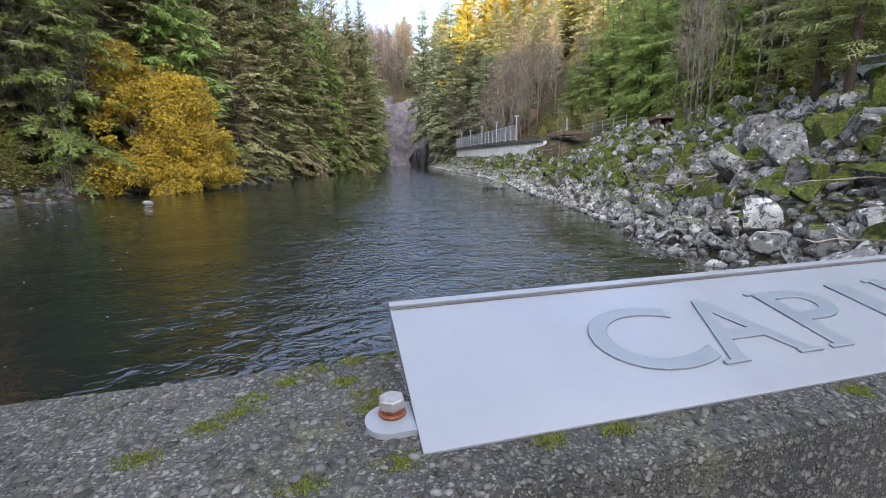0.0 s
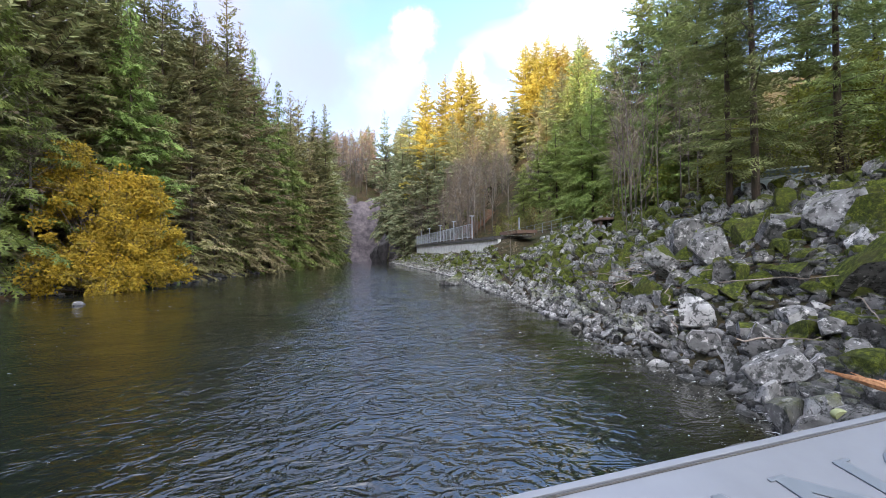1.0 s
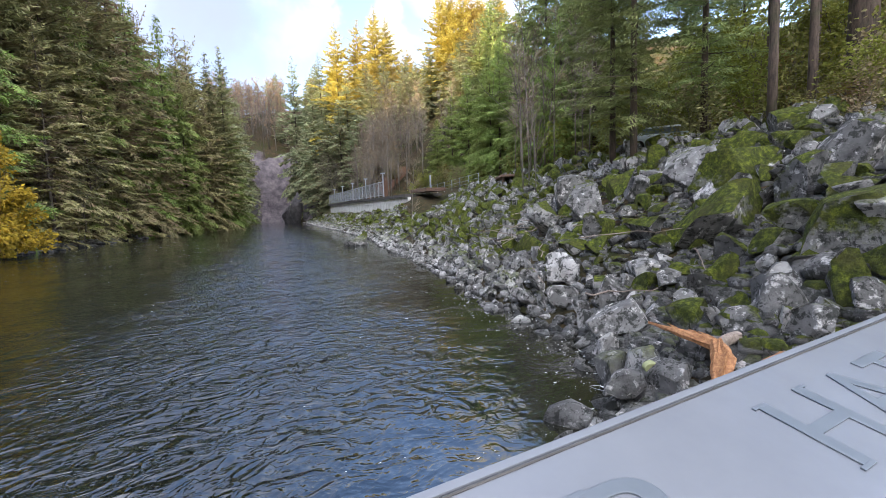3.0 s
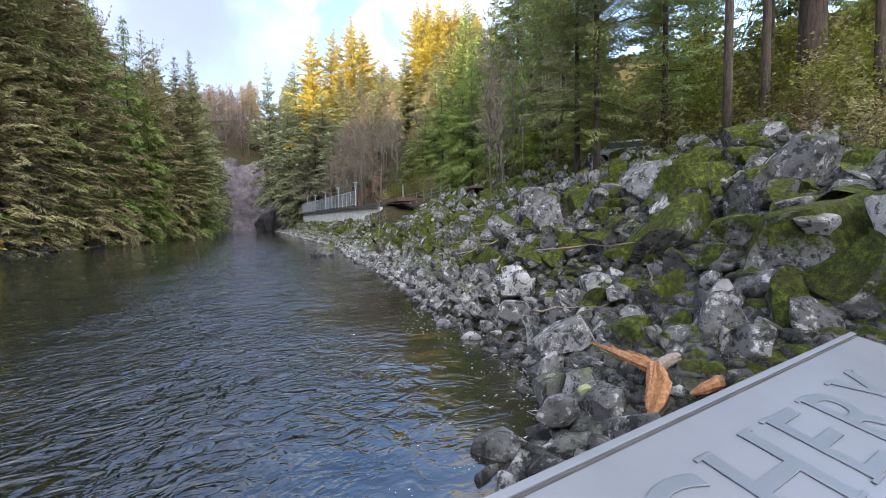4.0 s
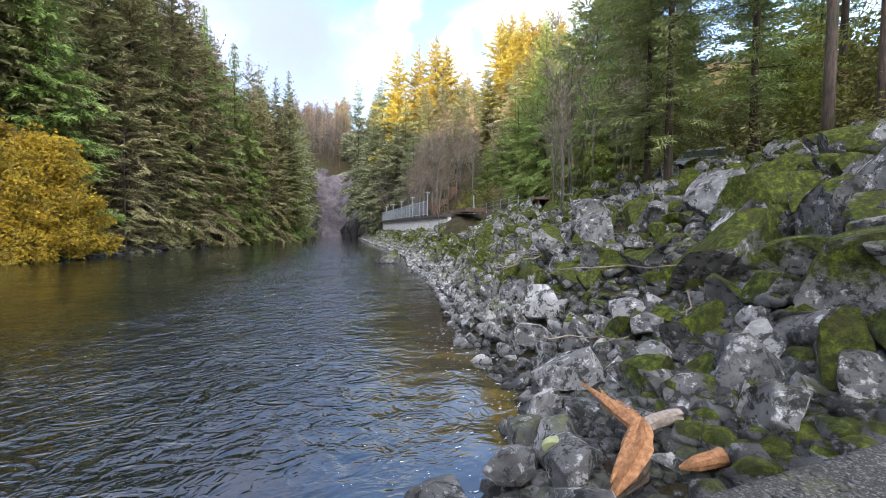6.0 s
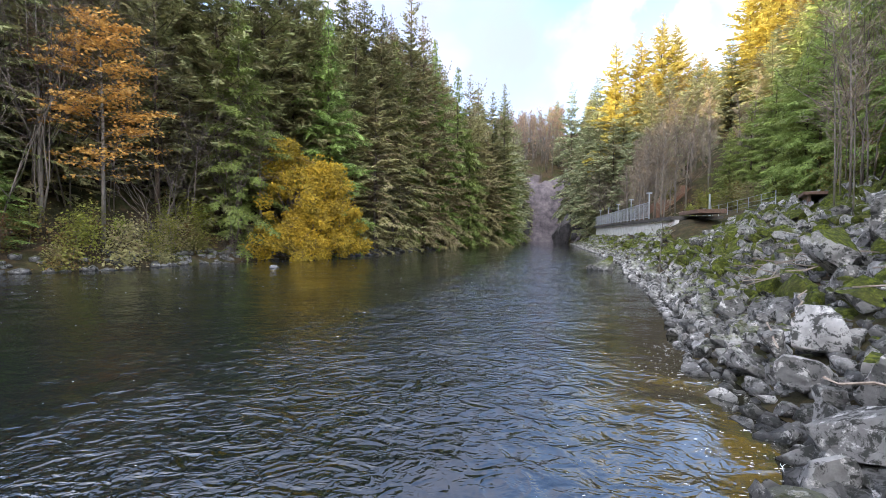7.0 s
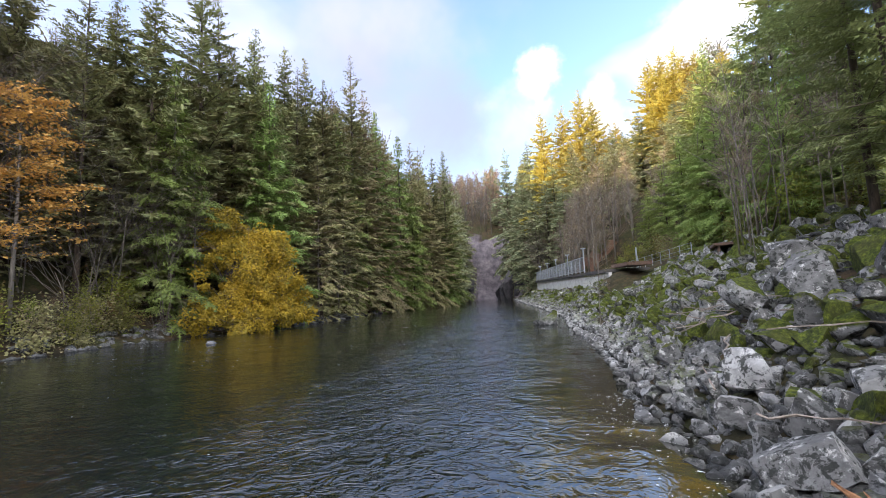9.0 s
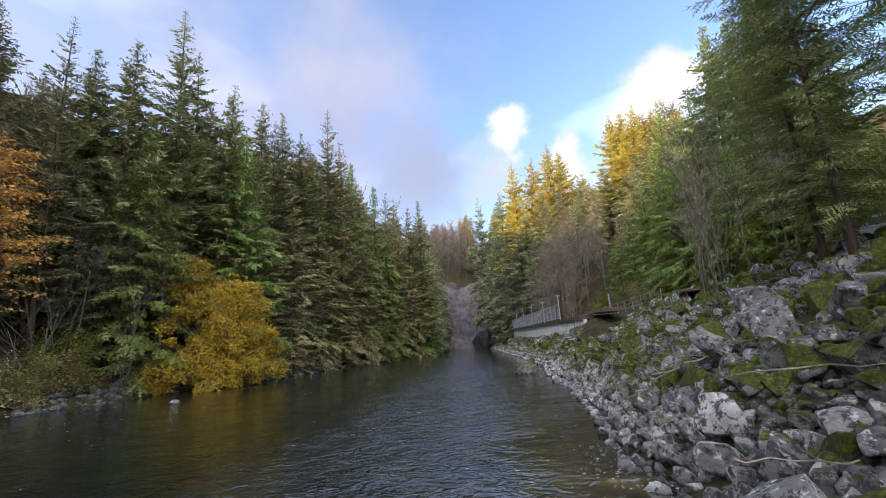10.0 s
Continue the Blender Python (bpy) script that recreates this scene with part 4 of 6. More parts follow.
# ---- trees ----
def conifer_parts(seed, h, radius, bare=0.12, droop=0.35, dense=1.0, spray=0.75, open_=0.0, width=0.3, comb=False, girth=0.0095, fill=0.9, sag=0.25, tip=2.0):
    """Trunk, limbs and flat, hanging needle fans of one conifer of height h.
    droop: how far the limbs bow; fill: breadth of a fan against its limb; sag: how far its twigs hang; tip: how soon the crown is at full width."""
    r = np.random.default_rng(seed)
    lean = r.uniform(-0.012, 0.012, 2) * h
    zs = np.linspace(-0.6, h * 0.99, 9)
    cen = lambda z: np.array([lean[0] * (z / h) ** 2, lean[1] * (z / h) ** 2, z])
    tubes = [tube([cen(z) for z in zs], [max(0.015, girth * h * (1 - max(z, 0) / h) ** 0.85) for z in zs], 7)]
    base, along, side, ln, wd = [], [], [], [], []
    z, turn = h * bare, 0.0
    while z < h * 0.985:
        t = (z - h * bare) / (h * (1 - bare))
        prof = min(1.0, (1 - t) * tip) ** 0.95 * (0.72 + 0.28 * (1 - t)) * min(1.0, 0.65 + t * 3.0)
        for q in range(int(round((5.0 - 1.6 * t) * dense)) + 1):
            turn += 2.4 + r.normal() * 0.25
            if r.random() < open_:
                continue
            L = radius * prof * r.uniform(0.35, 1.15) + 0.2
            zb = z + r.normal() * 0.12
            pitch = 0.5 * t + 0.02 - droop * (1 - t) * 0.25 + r.normal() * 0.20
            out = np.array([math.cos(turn), math.sin(turn), 0])
            lat = np.array([-math.sin(turn), math.cos(turn), 0])
            bow = droop * (0.35 + 0.65 * (1 - t)) * r.uniform(0.3, 1.1)
            lift = lambda a: L * (a * math.tan(pitch) - bow * a ** 2 * 0.6)
            n = max(3, int(L / (spray * 0.34)))
            a = np.clip((np.arange(n) + r.uniform(0.2, 0.8, n)) / n, 0.10, 1.0)
            p = cen(zb) + np.outer(L * a, out) + np.outer(lift(a), (0, 0, 1))
            slope = math.tan(pitch) - 1.2 * bow * a
            if L > 1.4 and r.random() < 0.6:
                tubes.append(tube([cen(zb), cen(zb) + out * L * 0.5 + (0, 0, lift(0.5)), cen(zb) + out * L * 0.92 + (0, 0, lift(0.92))], [0.02 + L * 0.009, 0.014 + L * 0.003, 0.006], 3))
            fwd = out + np.outer(slope, (0, 0, 1))
            for sd in (-1, 1):
                size = np.minimum(spray * 1.25, fill * 0.55 * L * (1.05 - 0.8 * a) + spray * 0.35) * r.uniform(0.6, 1.2, n) * (0.42 + 0.58 * min(1.0, L / 2.4))
                d = fwd * r.uniform(0.55, 0.95, n)[:, None] + np.outer(sd * r.uniform(0.6, 1.05, n), lat) - np.outer(r.uniform(-0.2, 1.2, n) * sag, (0, 0, 1))
                base.append(p + r.normal(size=(n, 3)) * 0.05 * spray)
                along.append(d)
                side.append(np.cross(d, (0, 0, 1)) + r.normal(size=(n, 3)) * 0.6)
                ln.append(size)
                wd.append(np.minimum(size, spray) * width * r.uniform(0.75, 1.35, n))
            if sag > 0.3:                                  # curtains of twigs under the limb
                m = max(2, n // 2)
                k = r.integers(0, n, m)
                base.append(p[k]), along.append(fwd[k] * 0.45 + r.normal(size=(m, 3)) * 0.15 - np.outer(np.full(m, 0.8 + sag * 0.6), (0, 0, 1)))
                side.append(np.tile(lat, (m, 1)) + r.normal(size=(m, 3)) * 0.3)
                ln.append(spray * r.uniform(0.5, 1.1, m) * min(1.0, 0.3 + L / 4)), wd.append(spray * width * r.uniform(0.6, 1.2, m))
        z += (0.40 + 0.34 * (1 - t)) * r.uniform(0.7, 1.3) * (0.6 + 0.4 * spray / 0.75)
    crown = (feathers if comb else sprays)(np.concatenate(base), np.concatenate(along), np.concatenate(side), np.concatenate(ln), np.concatenate(wd))
    return join_tubes(tubes), crown


def layered_parts(seed, h, radius, bare, leaves, leaf):
    """Slim broadleaf tree whose leaves lie in flat tiers along level limbs."""
    r = np.random.default_rng(seed)
    tubes = [tube([(0, 0, -0.5), (0.15, 0.1, h * 0.5), (0, 0, h * 0.97)], [h * 0.009, h * 0.006, 0.02], 7)]
    pos = []
    limbs = 74
    for k in range(limbs):
        t = (k + r.random()) / limbs
        z = h * (bare + (0.97 - bare) * t)
        az = r.uniform(0, 6.28)
        L = radius * (math.sin(math.pi * min(1.0, 0.16 + 0.80 * t)) ** 0.55) * r.uniform(0.45, 1.1)
        out = np.array([math.cos(az), math.sin(az), r.uniform(-0.10, 0.30)])
        end = np.array([0, 0, z]) + out * L
        tubes.append(tube([(0, 0, z - 0.3), (np.array([0, 0, z]) + end) / 2 + (0, 0, 0.12), end], [0.045, 0.025, 0.006], 3))
        for _ in range(3):
            a = r.uniform(0.35, 1.0)
            c = np.array([0, 0, z]) + out * L * a
            tubes.append(tube([c, c + r.normal(size=3) * (0.7, 0.7, 0.15)], [0.012, 0.004], 3))
        m = int(leaves / limbs * (0.15 + 1.2 * r.random()) * (1.15 if t > 0.3 else 0.55))
        a = np.clip(r.beta(3.0, 1.6, m), 0, 1.1)
        pos.append(np.array([0, 0, z]) + np.outer(L * a, out) + r.normal(size=(m, 3)) * (0.5, 0.5, 0.13))
    p = np.concatenate(pos)
    n = len(p)
    ln = leaf * r.uniform(0.6, 1.3, n)
    return join_tubes(tubes), sprays(p, r.normal(size=(n, 3)) * (1, 1, 0.3) - (0, 0, 0.2), r.normal(size=(n, 3)) * (1, 1, 0.4), ln, ln * r.uniform(0.55, 0.9, n))


def broad_parts(seed, h, spread, stems=1, leaves=3000, leaf=0.25, levels=4, lo=0.25, flat=0.0, first=0.36, loose=0.6):
    """Trunk with forking limbs and twigs, and leaves round the outer twigs."""
    r = np.random.default_rng(seed)
    tubes, ends = [], []

    def grow(p, d, L, rad, lev):
        mid = p + d * L * 0.5 + r.normal(size=3) * L * 0.05
        q = p + d * L + r.normal(size=3) * L * 0.06
        tubes.append(tube([p, mid, q], [rad, rad * 0.8, rad * 0.6], 6 if rad > 0.05 else 3))
        if lev == 0:
            ends.append((p, q))
            return
        if lev <= 2:
            ends.append((mid, q))
        for k in range(r.integers(2, 4) + (1 if lev == levels else 0)):
            nd = d + r.normal(size=3) * (0.42 + 0.05 * (levels - lev)) * np.array([1, 1, 0.7]) * (0.8 + spread)
            nd[2] += 0.12 - flat * 0.2
            nd /= np.linalg.norm(nd)
            grow(p + (q - p) * r.uniform(0.55, 1.0), nd, L * r.uniform(0.55, 0.8), rad * 0.55, lev - 1)

    for s in range(stems):
        a = r.uniform(0, 6.28)
        d = np.array([math.cos(a) * spread * 0.5 * (stems > 1), math.sin(a) * spread * 0.5 * (stems > 1), 1.0])
        d /= np.linalg.norm(d)
        grow(np.array([r.normal() * 0.25 * (stems > 1), r.normal() * 0.25 * (stems > 1), -0.4]), d, h * first * r.uniform(0.85, 1.15), 0.0085 * h / stems ** 0.8 + 0.008, levels)
    allp = np.array([q for _, q in ends])
    scale = h / allp[:, 2].max()
    tubes = [([v * (1, 1, scale) for v in tv], tf) for tv, tf in tubes]
    crown = None
    if leaves:
        k = r.integers(0, len(ends), leaves)
        t = r.uniform(-0.1, 1.25, leaves)[:, None]
        a, b = np.array([e[0] for e in ends])[k], np.array([e[1] for e in ends])[k]
        p = (a + (b - a) * t) * (1, 1, scale) + r.normal(size=(leaves, 3)) * leaf * loose
        keep = p[:, 2] > h * lo * 0.3
        p = p[keep]
        n = len(p)
        al = r.normal(size=(n, 3)) * (1, 1, 0.5) - (0, 0, 0.25)
        ln = leaf * r.uniform(0.6, 1.3, n)
        crown = sprays(p, al, r.normal(size=(n, 3)), ln, ln * r.uniform(0.5, 0.85, n))
    return join_tubes(tubes), crown


def clump_parts(seed, h, radius, clumps, leaves, leaf, centre=(0, 0)):
    """Many-stemmed bush: stems fan out to leafy clumps on an uneven dome, with hollows between them."""
    r = np.random.default_rng(seed)
    tubes, pos, tilt = [], [], []
    per = leaves // clumps
    cx, cy = centre
    for k in range(clumps):
        up = r.random() ** 0.8
        a = r.uniform(0, 6.28)
        lobe = 0.82 + 0.22 * math.sin(3 * a + seed + 3 * up) + 0.16 * math.sin(5 * a - 4 * up + seed)
        depth_ = r.uniform(0.62, 1.0)
        c = np.array([cx + math.cos(a) * radius * lobe * depth_ * math.sqrt(max(0.02, 1 - up ** 1.7)), cy + math.sin(a) * radius * lobe * depth_ * math.sqrt(max(0.02, 1 - up ** 1.7)), h * (0.04 + 0.9 * up * (0.75 + 0.25 * depth_))])
        size = r.uniform(0.4, 1.25) * radius * 0.165
        q = r.normal(size=(per, 3))
        q /= np.linalg.norm(q, axis=1, keepdims=True) + 1e-9
        q *= (r.random((per, 1)) ** 0.4) * size * 1.5
        pos.append(c + q * (1.0, 1.0, 0.85))
        tilt.append(q * 0.6)
        foot = np.array([cx * 0.3 + r.normal() * 0.4, cy * 0.3 + r.normal() * 0.4, -0.5])
        mid = foot * 0.4 + c * np.array([0.45, 0.45, 0.55])
        tubes.append(tube([foot, mid, c, c + (0, 0, size)], [0.07, 0.05, 0.02, 0.008], 4))
        for _ in range(4):
            tubes.append(tube([c, c + r.normal(size=3) * size * 1.3], [0.02, 0.006], 3))
    p = np.concatenate(pos)
    n = len(p)
    ln = leaf * r.uniform(0.6, 1.3, n)
    return join_tubes(tubes), sprays(p, np.concatenate(tilt) + r.normal(size=(n, 3)) * (0.8, 0.8, 0.4) - (0, 0, 0.3), r.normal(size=(n, 3)), ln, ln * r.uniform(0.5, 0.85, n))


def merge(*pieces):
    """Several (tubes, crown) pairs as one."""
    tubes = join_tubes([p[0] for p in pieces])
    cv, cf, o = [], [], 0
    for _, (v, f) in pieces:
        cv.append(v), cf.append(f + o)
        o += len(v)
    return tubes, (np.concatenate(cv), np.concatenate(cf))


def tree(name, parts_, m_trunk, m_crown, label, category="tree", group=""):
    (tv, tf), crown = parts_
    e = empty(name)
    mesh_obj("trunk", tv, tf, m_trunk, e, smooth=True)
    if crown is not None:
        mesh_obj("crown", crown[0], crown[1], m_crown, e)
    return tagged(e, label, category, group)


def stand_many(protos, height, rows, rr):
    """Set copies of the prototypes in turn: rows of x, y and height over the ground."""
    for k, (x, y, h) in enumerate(rows):
        p = protos[k] if k < len(protos) else copy_thing(protos[k % len(protos)], Matrix())
        w = (h / height) ** 0.8
        p.matrix_basis = Matrix.LocRotScale((x, y, land(x, y) - 0.2), Euler((0, 0, rr.uniform(0, 6.28))), (w, w, h / height))


rr = np.random.default_rng(21)

# x, y and height of the tip over the water
FIR_L = ((-40.4, 42.3, 40.4), (-37.4, 42.6, 43.2), (-32.4, 49.6, 42.7), (-32.0, 50.5, 38.0), (-28.3, 50.0, 44.2), (-23.8, 61.0, 42.0), (-22.5, 64.4, 47.4), (-20.1, 71.8, 48.6), (-17.8, 76.7, 49.3), (-14.6, 75.6, 44.6), (4.9, 124.0, 44.6), (8.5, 130.0, 48.7), (-38.0, 36.0, 39.5), (-38.0, 31.2, 37.6), (-38.3, 27.1, 37.6), (-39.2, 23.5, 35.6), (-39.8, 20.0, 35.0), (-36.2, 47.2, 37.8), (-28.0, 56.5, 39.5), (-19.3, 61.4, 36.8))
SPRUCE_L = ((-32.0, 44.8, 43.6), (-26.6, 58.0, 55.7), (-25.0, 60.0, 50.1), (-11.3, 86.5, 55.8), (-17.7, 70.5, 44.2))
CEDAR_L = ((-25.2, 49.5, 33.0), (-18.0, 59.8, 35.8), (-7.7, 96.2, 47.4), (-3.5, 106.7, 44.9), (-0.6, 105.9, 29.6), (7.6, 128.0, 23.4), (-33.6, 30.0, 10.5), (-36.5, 29.0, 12.0), (-37.0, 24.1, 12.5), (-13.3, 82.0, 40.6), (9.5, 132.0, 33.6))
OLIVE_L = ((-38.5, 48.5, 37.5), (-37.4, 38.2, 31.0), (-14.4, 83.8, 47.0), (-9.5, 90.9, 50.0), (-6.8, 101.4, 44.4), (-1.0, 112.9, 45.4), (0.9, 120.0, 46.4), (-19.6, 62.0, 21.5), (-16.1, 64.7, 23.9), (-13.7, 69.6, 28.0), (-11.7, 78.3, 29.2), (-8.8, 87.0, 30.1), (-5.3, 97.5, 29.4), (-17.5, 66.0, 18.5), (-10.8, 84.6, 19.9), (3.9, 118.0, 32.6))
FIR_R = ((52.8, 70.3, 45.5), (49.6, 68.8, 36.3), (44.3, 50.5, 35.8), (38.6, 39.6, 36.4), (37.2, 34.2, 33.3), (35.1, 29.2, 33.7), (51.3, 62.7, 37.9), (40.3, 35.4, 32.0))
CEDAR_R = ((45.1, 66.9, 27.0), (46.6, 75.3, 26.2), (47.2, 58.3, 33.7), (34.4, 32.7, 22.8), (39.5, 42.8, 23.2), (43.6, 58.4, 23.2), (46.7, 82.0, 22.7))
RIDGE = ((45.7, 150, 69.3), (52.9, 150, 70.7), (59.4, 150, 76.5), (64.6, 151, 74.2), (70.5, 145, 62.3), (72.6, 125, 73.6), (77.3, 126, 76.1), (79.4, 122, 75.3), (81.6, 120, 71.0), (86.0, 122, 74.0), (74.5, 121, 66.0), (90.0, 116, 72.0), (84.0, 113, 66.0), (67.0, 148, 60.0), (56.5, 147, 59.0), (78.0, 116, 60.0))
SNAG_L = ((-34.0, 34.0, 25.5), (-25.3, 50.0, 26.4), (-23.6, 51.5, 21.5), (-34.6, 47.0, 36.0), (-27.6, 58.0, 36.0), (-44.0, 44.0, 37.0), (-39.5, 41.0, 36.5), (-35.5, 30.0, 27.0), (-13.6, 68.0, 22.0), (-41.0, 38.0, 38.0), (-38.0, 27.0, 26.0))
# shaded firs below the ridge and on both flanks of the canyon: x, y, height of the tip
SLOPE_R = ((44.5, 170, 65.0), (40.3, 200, 73.0), (48.0, 160, 58.0), (43.5, 155, 50.0), (40.0, 148, 42.0), (46.0, 142, 50.0), (52.0, 140, 54.0), (42.0, 138, 40.0), (58.0, 138, 55.0), (63.0, 132, 55.0), (50.0, 130, 46.0), (68.0, 124, 56.0), (43.0, 180, 58.0), (46.0, 190, 64.0), (50.0, 176, 62.0), (39.0, 160, 46.0), (72.0, 112, 54.0), (66.0, 108, 47.0), (61.2, 80, 52.3), (64.0, 92, 50.0), (58.0, 90, 41.0), (70.0, 100, 52.0), (56.0, 118, 44.0), (61.0, 120, 48.0), (44.0, 126, 34.0), (47.0, 112, 30.0), (38.5, 141, 33.0))

def stand_tips(protos, height, rows, rr):
    used = set()
    for k, (x, y, tip) in enumerate(rows):
        proto = protos[k % len(protos)]
        g = land(x, y)
        s = max(4.0, tip - g) / height
        wide = s ** 0.6 * rr.uniform(0.9, 1.12)
        m = Matrix.LocRotScale((x, y, g - 0.15), Euler((0, 0, rr.uniform(0, 6.28))), (wide, wide, s))
        if proto.name in used:
            copy_thing(proto, Matrix()).matrix_basis = m
        else:
            proto.matrix_basis = m
            used.add(proto.name)


firs = [tree("fir_tree", conifer_parts(31 + k, 34, 5.8, 0.05, 0.45, 1.1, 0.68, 0.06, 0.36, sag=0.35), M_BARK, M_FIR, "tall dark green fir tree on the far bank", group="far bank trees") for k in range(3)]
stand_tips(firs, 34, FIR_L, rr)
spruces = [tree("spruce_tree", conifer_parts(41 + k, 36, 6.4, 0.12, 0.22, 0.9, 0.62, 0.16, 0.34, sag=0.1, tip=1.5), M_BARK, M_FIR, "tall thin spruce with open ragged crown", group="far bank trees") for k in range(2)]
stand_tips(spruces, 36, SPRUCE_L, rr)
cedars = [tree("cedar_tree", conifer_parts(51 + k, 26, 4.8, 0.02, 0.7, 1.1, 0.95, 0.05, 0.36, True, sag=0.55, tip=1.7), M_BARK, M_CEDAR, "bright green cedar with drooping sprays down to the bank", group="far bank trees") for k in range(2)]
stand_tips(cedars, 26, CEDAR_L, rr)
olives = [tree("hemlock_tree", conifer_parts(61 + k, 24, 5.4, 0.02, 0.5, 1.0, 0.6, 0.12, 0.34, sag=0.45), M_BARK, M_OLIVE, "olive brown hemlock leaning over the far bank", group="far bank trees") for k in range(2)]
stand_tips(olives, 24, OLIVE_L, rr)
snags = [tree("hemlock_tree", conifer_parts(66 + k, 28, 3.2, 0.34, 0.35, 0.7, 0.7, 0.35, 0.22, sag=0.3, girth=0.0085), M_BARK_PALE, M_BROWN, "half-dead hemlock with a bare pale trunk", group="far bank trees") for k in range(2)]
stand_tips(snags, 28, SNAG_L, rr)
firs_r = [tree("fir_tree", conifer_parts(71 + k, 30, 5.2, 0.06, 0.4, 1.0, 0.75, 0.04, 0.36, sag=0.35), M_BARK, M_FIR_NEAR, "dark green fir tree behind the boulder bank", group="near bank trees") for k in range(2)]
stand_tips(firs_r, 30, FIR_R + tuple((x, y, land(x, y) + 24) for x, y in ((48, 28), (46, 22), (50, 17), (45, 33), (49, 10), (48, 3), (52, 40), (56, 52), (60, 30), (62, 62), (58, 75), (66, 48), (58, 12), (60, 0), (54, -8))), rr)
cedars_r = [tree("cedar_tree", conifer_parts(76 + k, 20, 4.0, 0.02, 0.7, 1.0, 0.9, 0.0, 0.32, True, sag=0.5), M_BARK, M_CEDAR_R, "green cedar above the fenced walkway", group="near bank trees") for k in range(2)]
stand_tips(cedars_r, 20, CEDAR_R + ((33.5, 37.0, 22.0), (36.5, 46.0, 25.0), (38.0, 50.0, 24.0), (31.5, 31.0, 18.0), (41.0, 55.0, 27.0)), rr)
ridge = [tree("fir_tree", conifer_parts(81 + k, 36, 7.4, 0.10, 0.25, 1.0, 1.1, 0.05, 0.46, sag=0.2, tip=1.9), M_BARK, M_RIDGE, "tall sunlit fir tree on the ridge, its needles painted golden for the sun", group="ridge trees") for k in range(3)]
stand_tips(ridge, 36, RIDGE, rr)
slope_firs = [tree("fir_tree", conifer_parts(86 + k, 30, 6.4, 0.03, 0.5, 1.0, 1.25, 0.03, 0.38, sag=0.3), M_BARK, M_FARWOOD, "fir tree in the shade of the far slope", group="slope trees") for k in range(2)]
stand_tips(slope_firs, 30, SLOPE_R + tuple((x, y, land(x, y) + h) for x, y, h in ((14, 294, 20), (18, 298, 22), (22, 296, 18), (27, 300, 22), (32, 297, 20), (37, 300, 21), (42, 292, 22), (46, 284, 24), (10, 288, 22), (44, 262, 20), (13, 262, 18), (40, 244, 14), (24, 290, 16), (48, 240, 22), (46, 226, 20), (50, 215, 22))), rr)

# big trunks at the top of the boulder bank: x, y, trunk radius, height
TRUNKS = ((22.7, 15.6, 0.30, 24), (23.5, 17.6, 0.16, 20), (25.6, 13.6, 0.16, 22), (22.9, 9.3, 0.18, 30), (25.0, 8.8, 0.14, 28), (28.8, 6.2, 0.2, 30), (31, 11, 0.4, 34), (34, 5, 0.4, 34), (30, 2.5, 0.4, 36), (33, 14, 0.35, 32))
protos = []
for k in range(3):
    (tv, tf), cr = conifer_parts(91 + k, 30, (4.5, 4.4, 4.4)[k], (0.12, 0.24, 0.28)[k], 0.4, 0.7, 0.7, (0.1, 0.35, 0.4)[k], 0.24, True, 0.0075, sag=0.3)
    protos.append(tree("fir_tree", ((tv, tf), cr), M_BARK, M_FIR_NEAR, "large fir with a thick bare brown trunk above the boulders", group="near bank trees"))
giant = tree("fir_tree", conifer_parts(97, 36, 5.0, 0.30, 0.35, 0.6, 0.75, 0.3, 0.24, True, 0.0165, sag=0.3), M_BARK, M_FIR_NEAR, "very thick old fir trunk with mossy bark above the boulders", group="near bank trees")
giant.matrix_basis = Matrix.Translation((28.0, 8.2, land(28.0, 8.2) - 0.3))
used = set()
for k, (x, y, r, h) in enumerate(TRUNKS):
    p = protos[0] if k < 3 else protos[1 + k % 2]
    m = Matrix.LocRotScale((x, y, land(x, y) - 0.2), Euler((0, 0, rr.uniform(0, 6.28))), (0.75 + r * 0.55, 0.75 + r * 0.55, h / 30))
    if p.name in used:
        copy_thing(p, Matrix()).matrix_basis = m
    else:
        p.matrix_basis = m
        used.add(p.name)

canyon = [tree("cedar_tree", conifer_parts(57, 26, 4.6, 0.02, 0.6, 1.0, 1.0, 0.0, 0.34, sag=0.4), M_BARK, M_FARWOOD, "dark conifer clinging to the canyon edge", group="canyon trees")]
stand_tips(canyon, 26, ((43, 185, 46), (45, 195, 52), (6, 143, 40), (9, 150, 42), (11, 160, 44), (13, 172, 46), (15, 185, 50), (17, 196, 52), (4, 137, 36), (10, 154, 24), (12, 166, 24), (15, 178, 26), (17.5, 190, 26), (41, 172, 40), (42, 164, 36)), rr)

# leafy understory between the big trunks
maples = [tree("vine_maple", clump_parts(180 + k, 6.5, 4.2, 36, 4200, 0.24), M_TWIG, M_GLADE, "yellow-green leafy understory bush between the trunks", "bush", "understory") for k in range(2)]
UNDER = ((36.0, 19.0, 1.0), (37.5, 11.6, 1.1), (38, 5.6, 1.1), (37.5, 15.5, 1.1), (40.5, 8.5, 1.3), (35.2, 2.0, 0.8), (31.0, 20.5, 0.8), (41, 2.5, 1.4), (34, 24, 1.0), (39, 20, 1.4))
for k, (x, y, s) in enumerate(UNDER):
    ob = maples[k] if k < 2 else copy_thing(maples[k % 2], Matrix())
    ob.matrix_basis = Matrix.LocRotScale((x, y, land(x, y) - 0.2), Euler((0, 0, rr.uniform(0, 6.28))), (s, s, s))

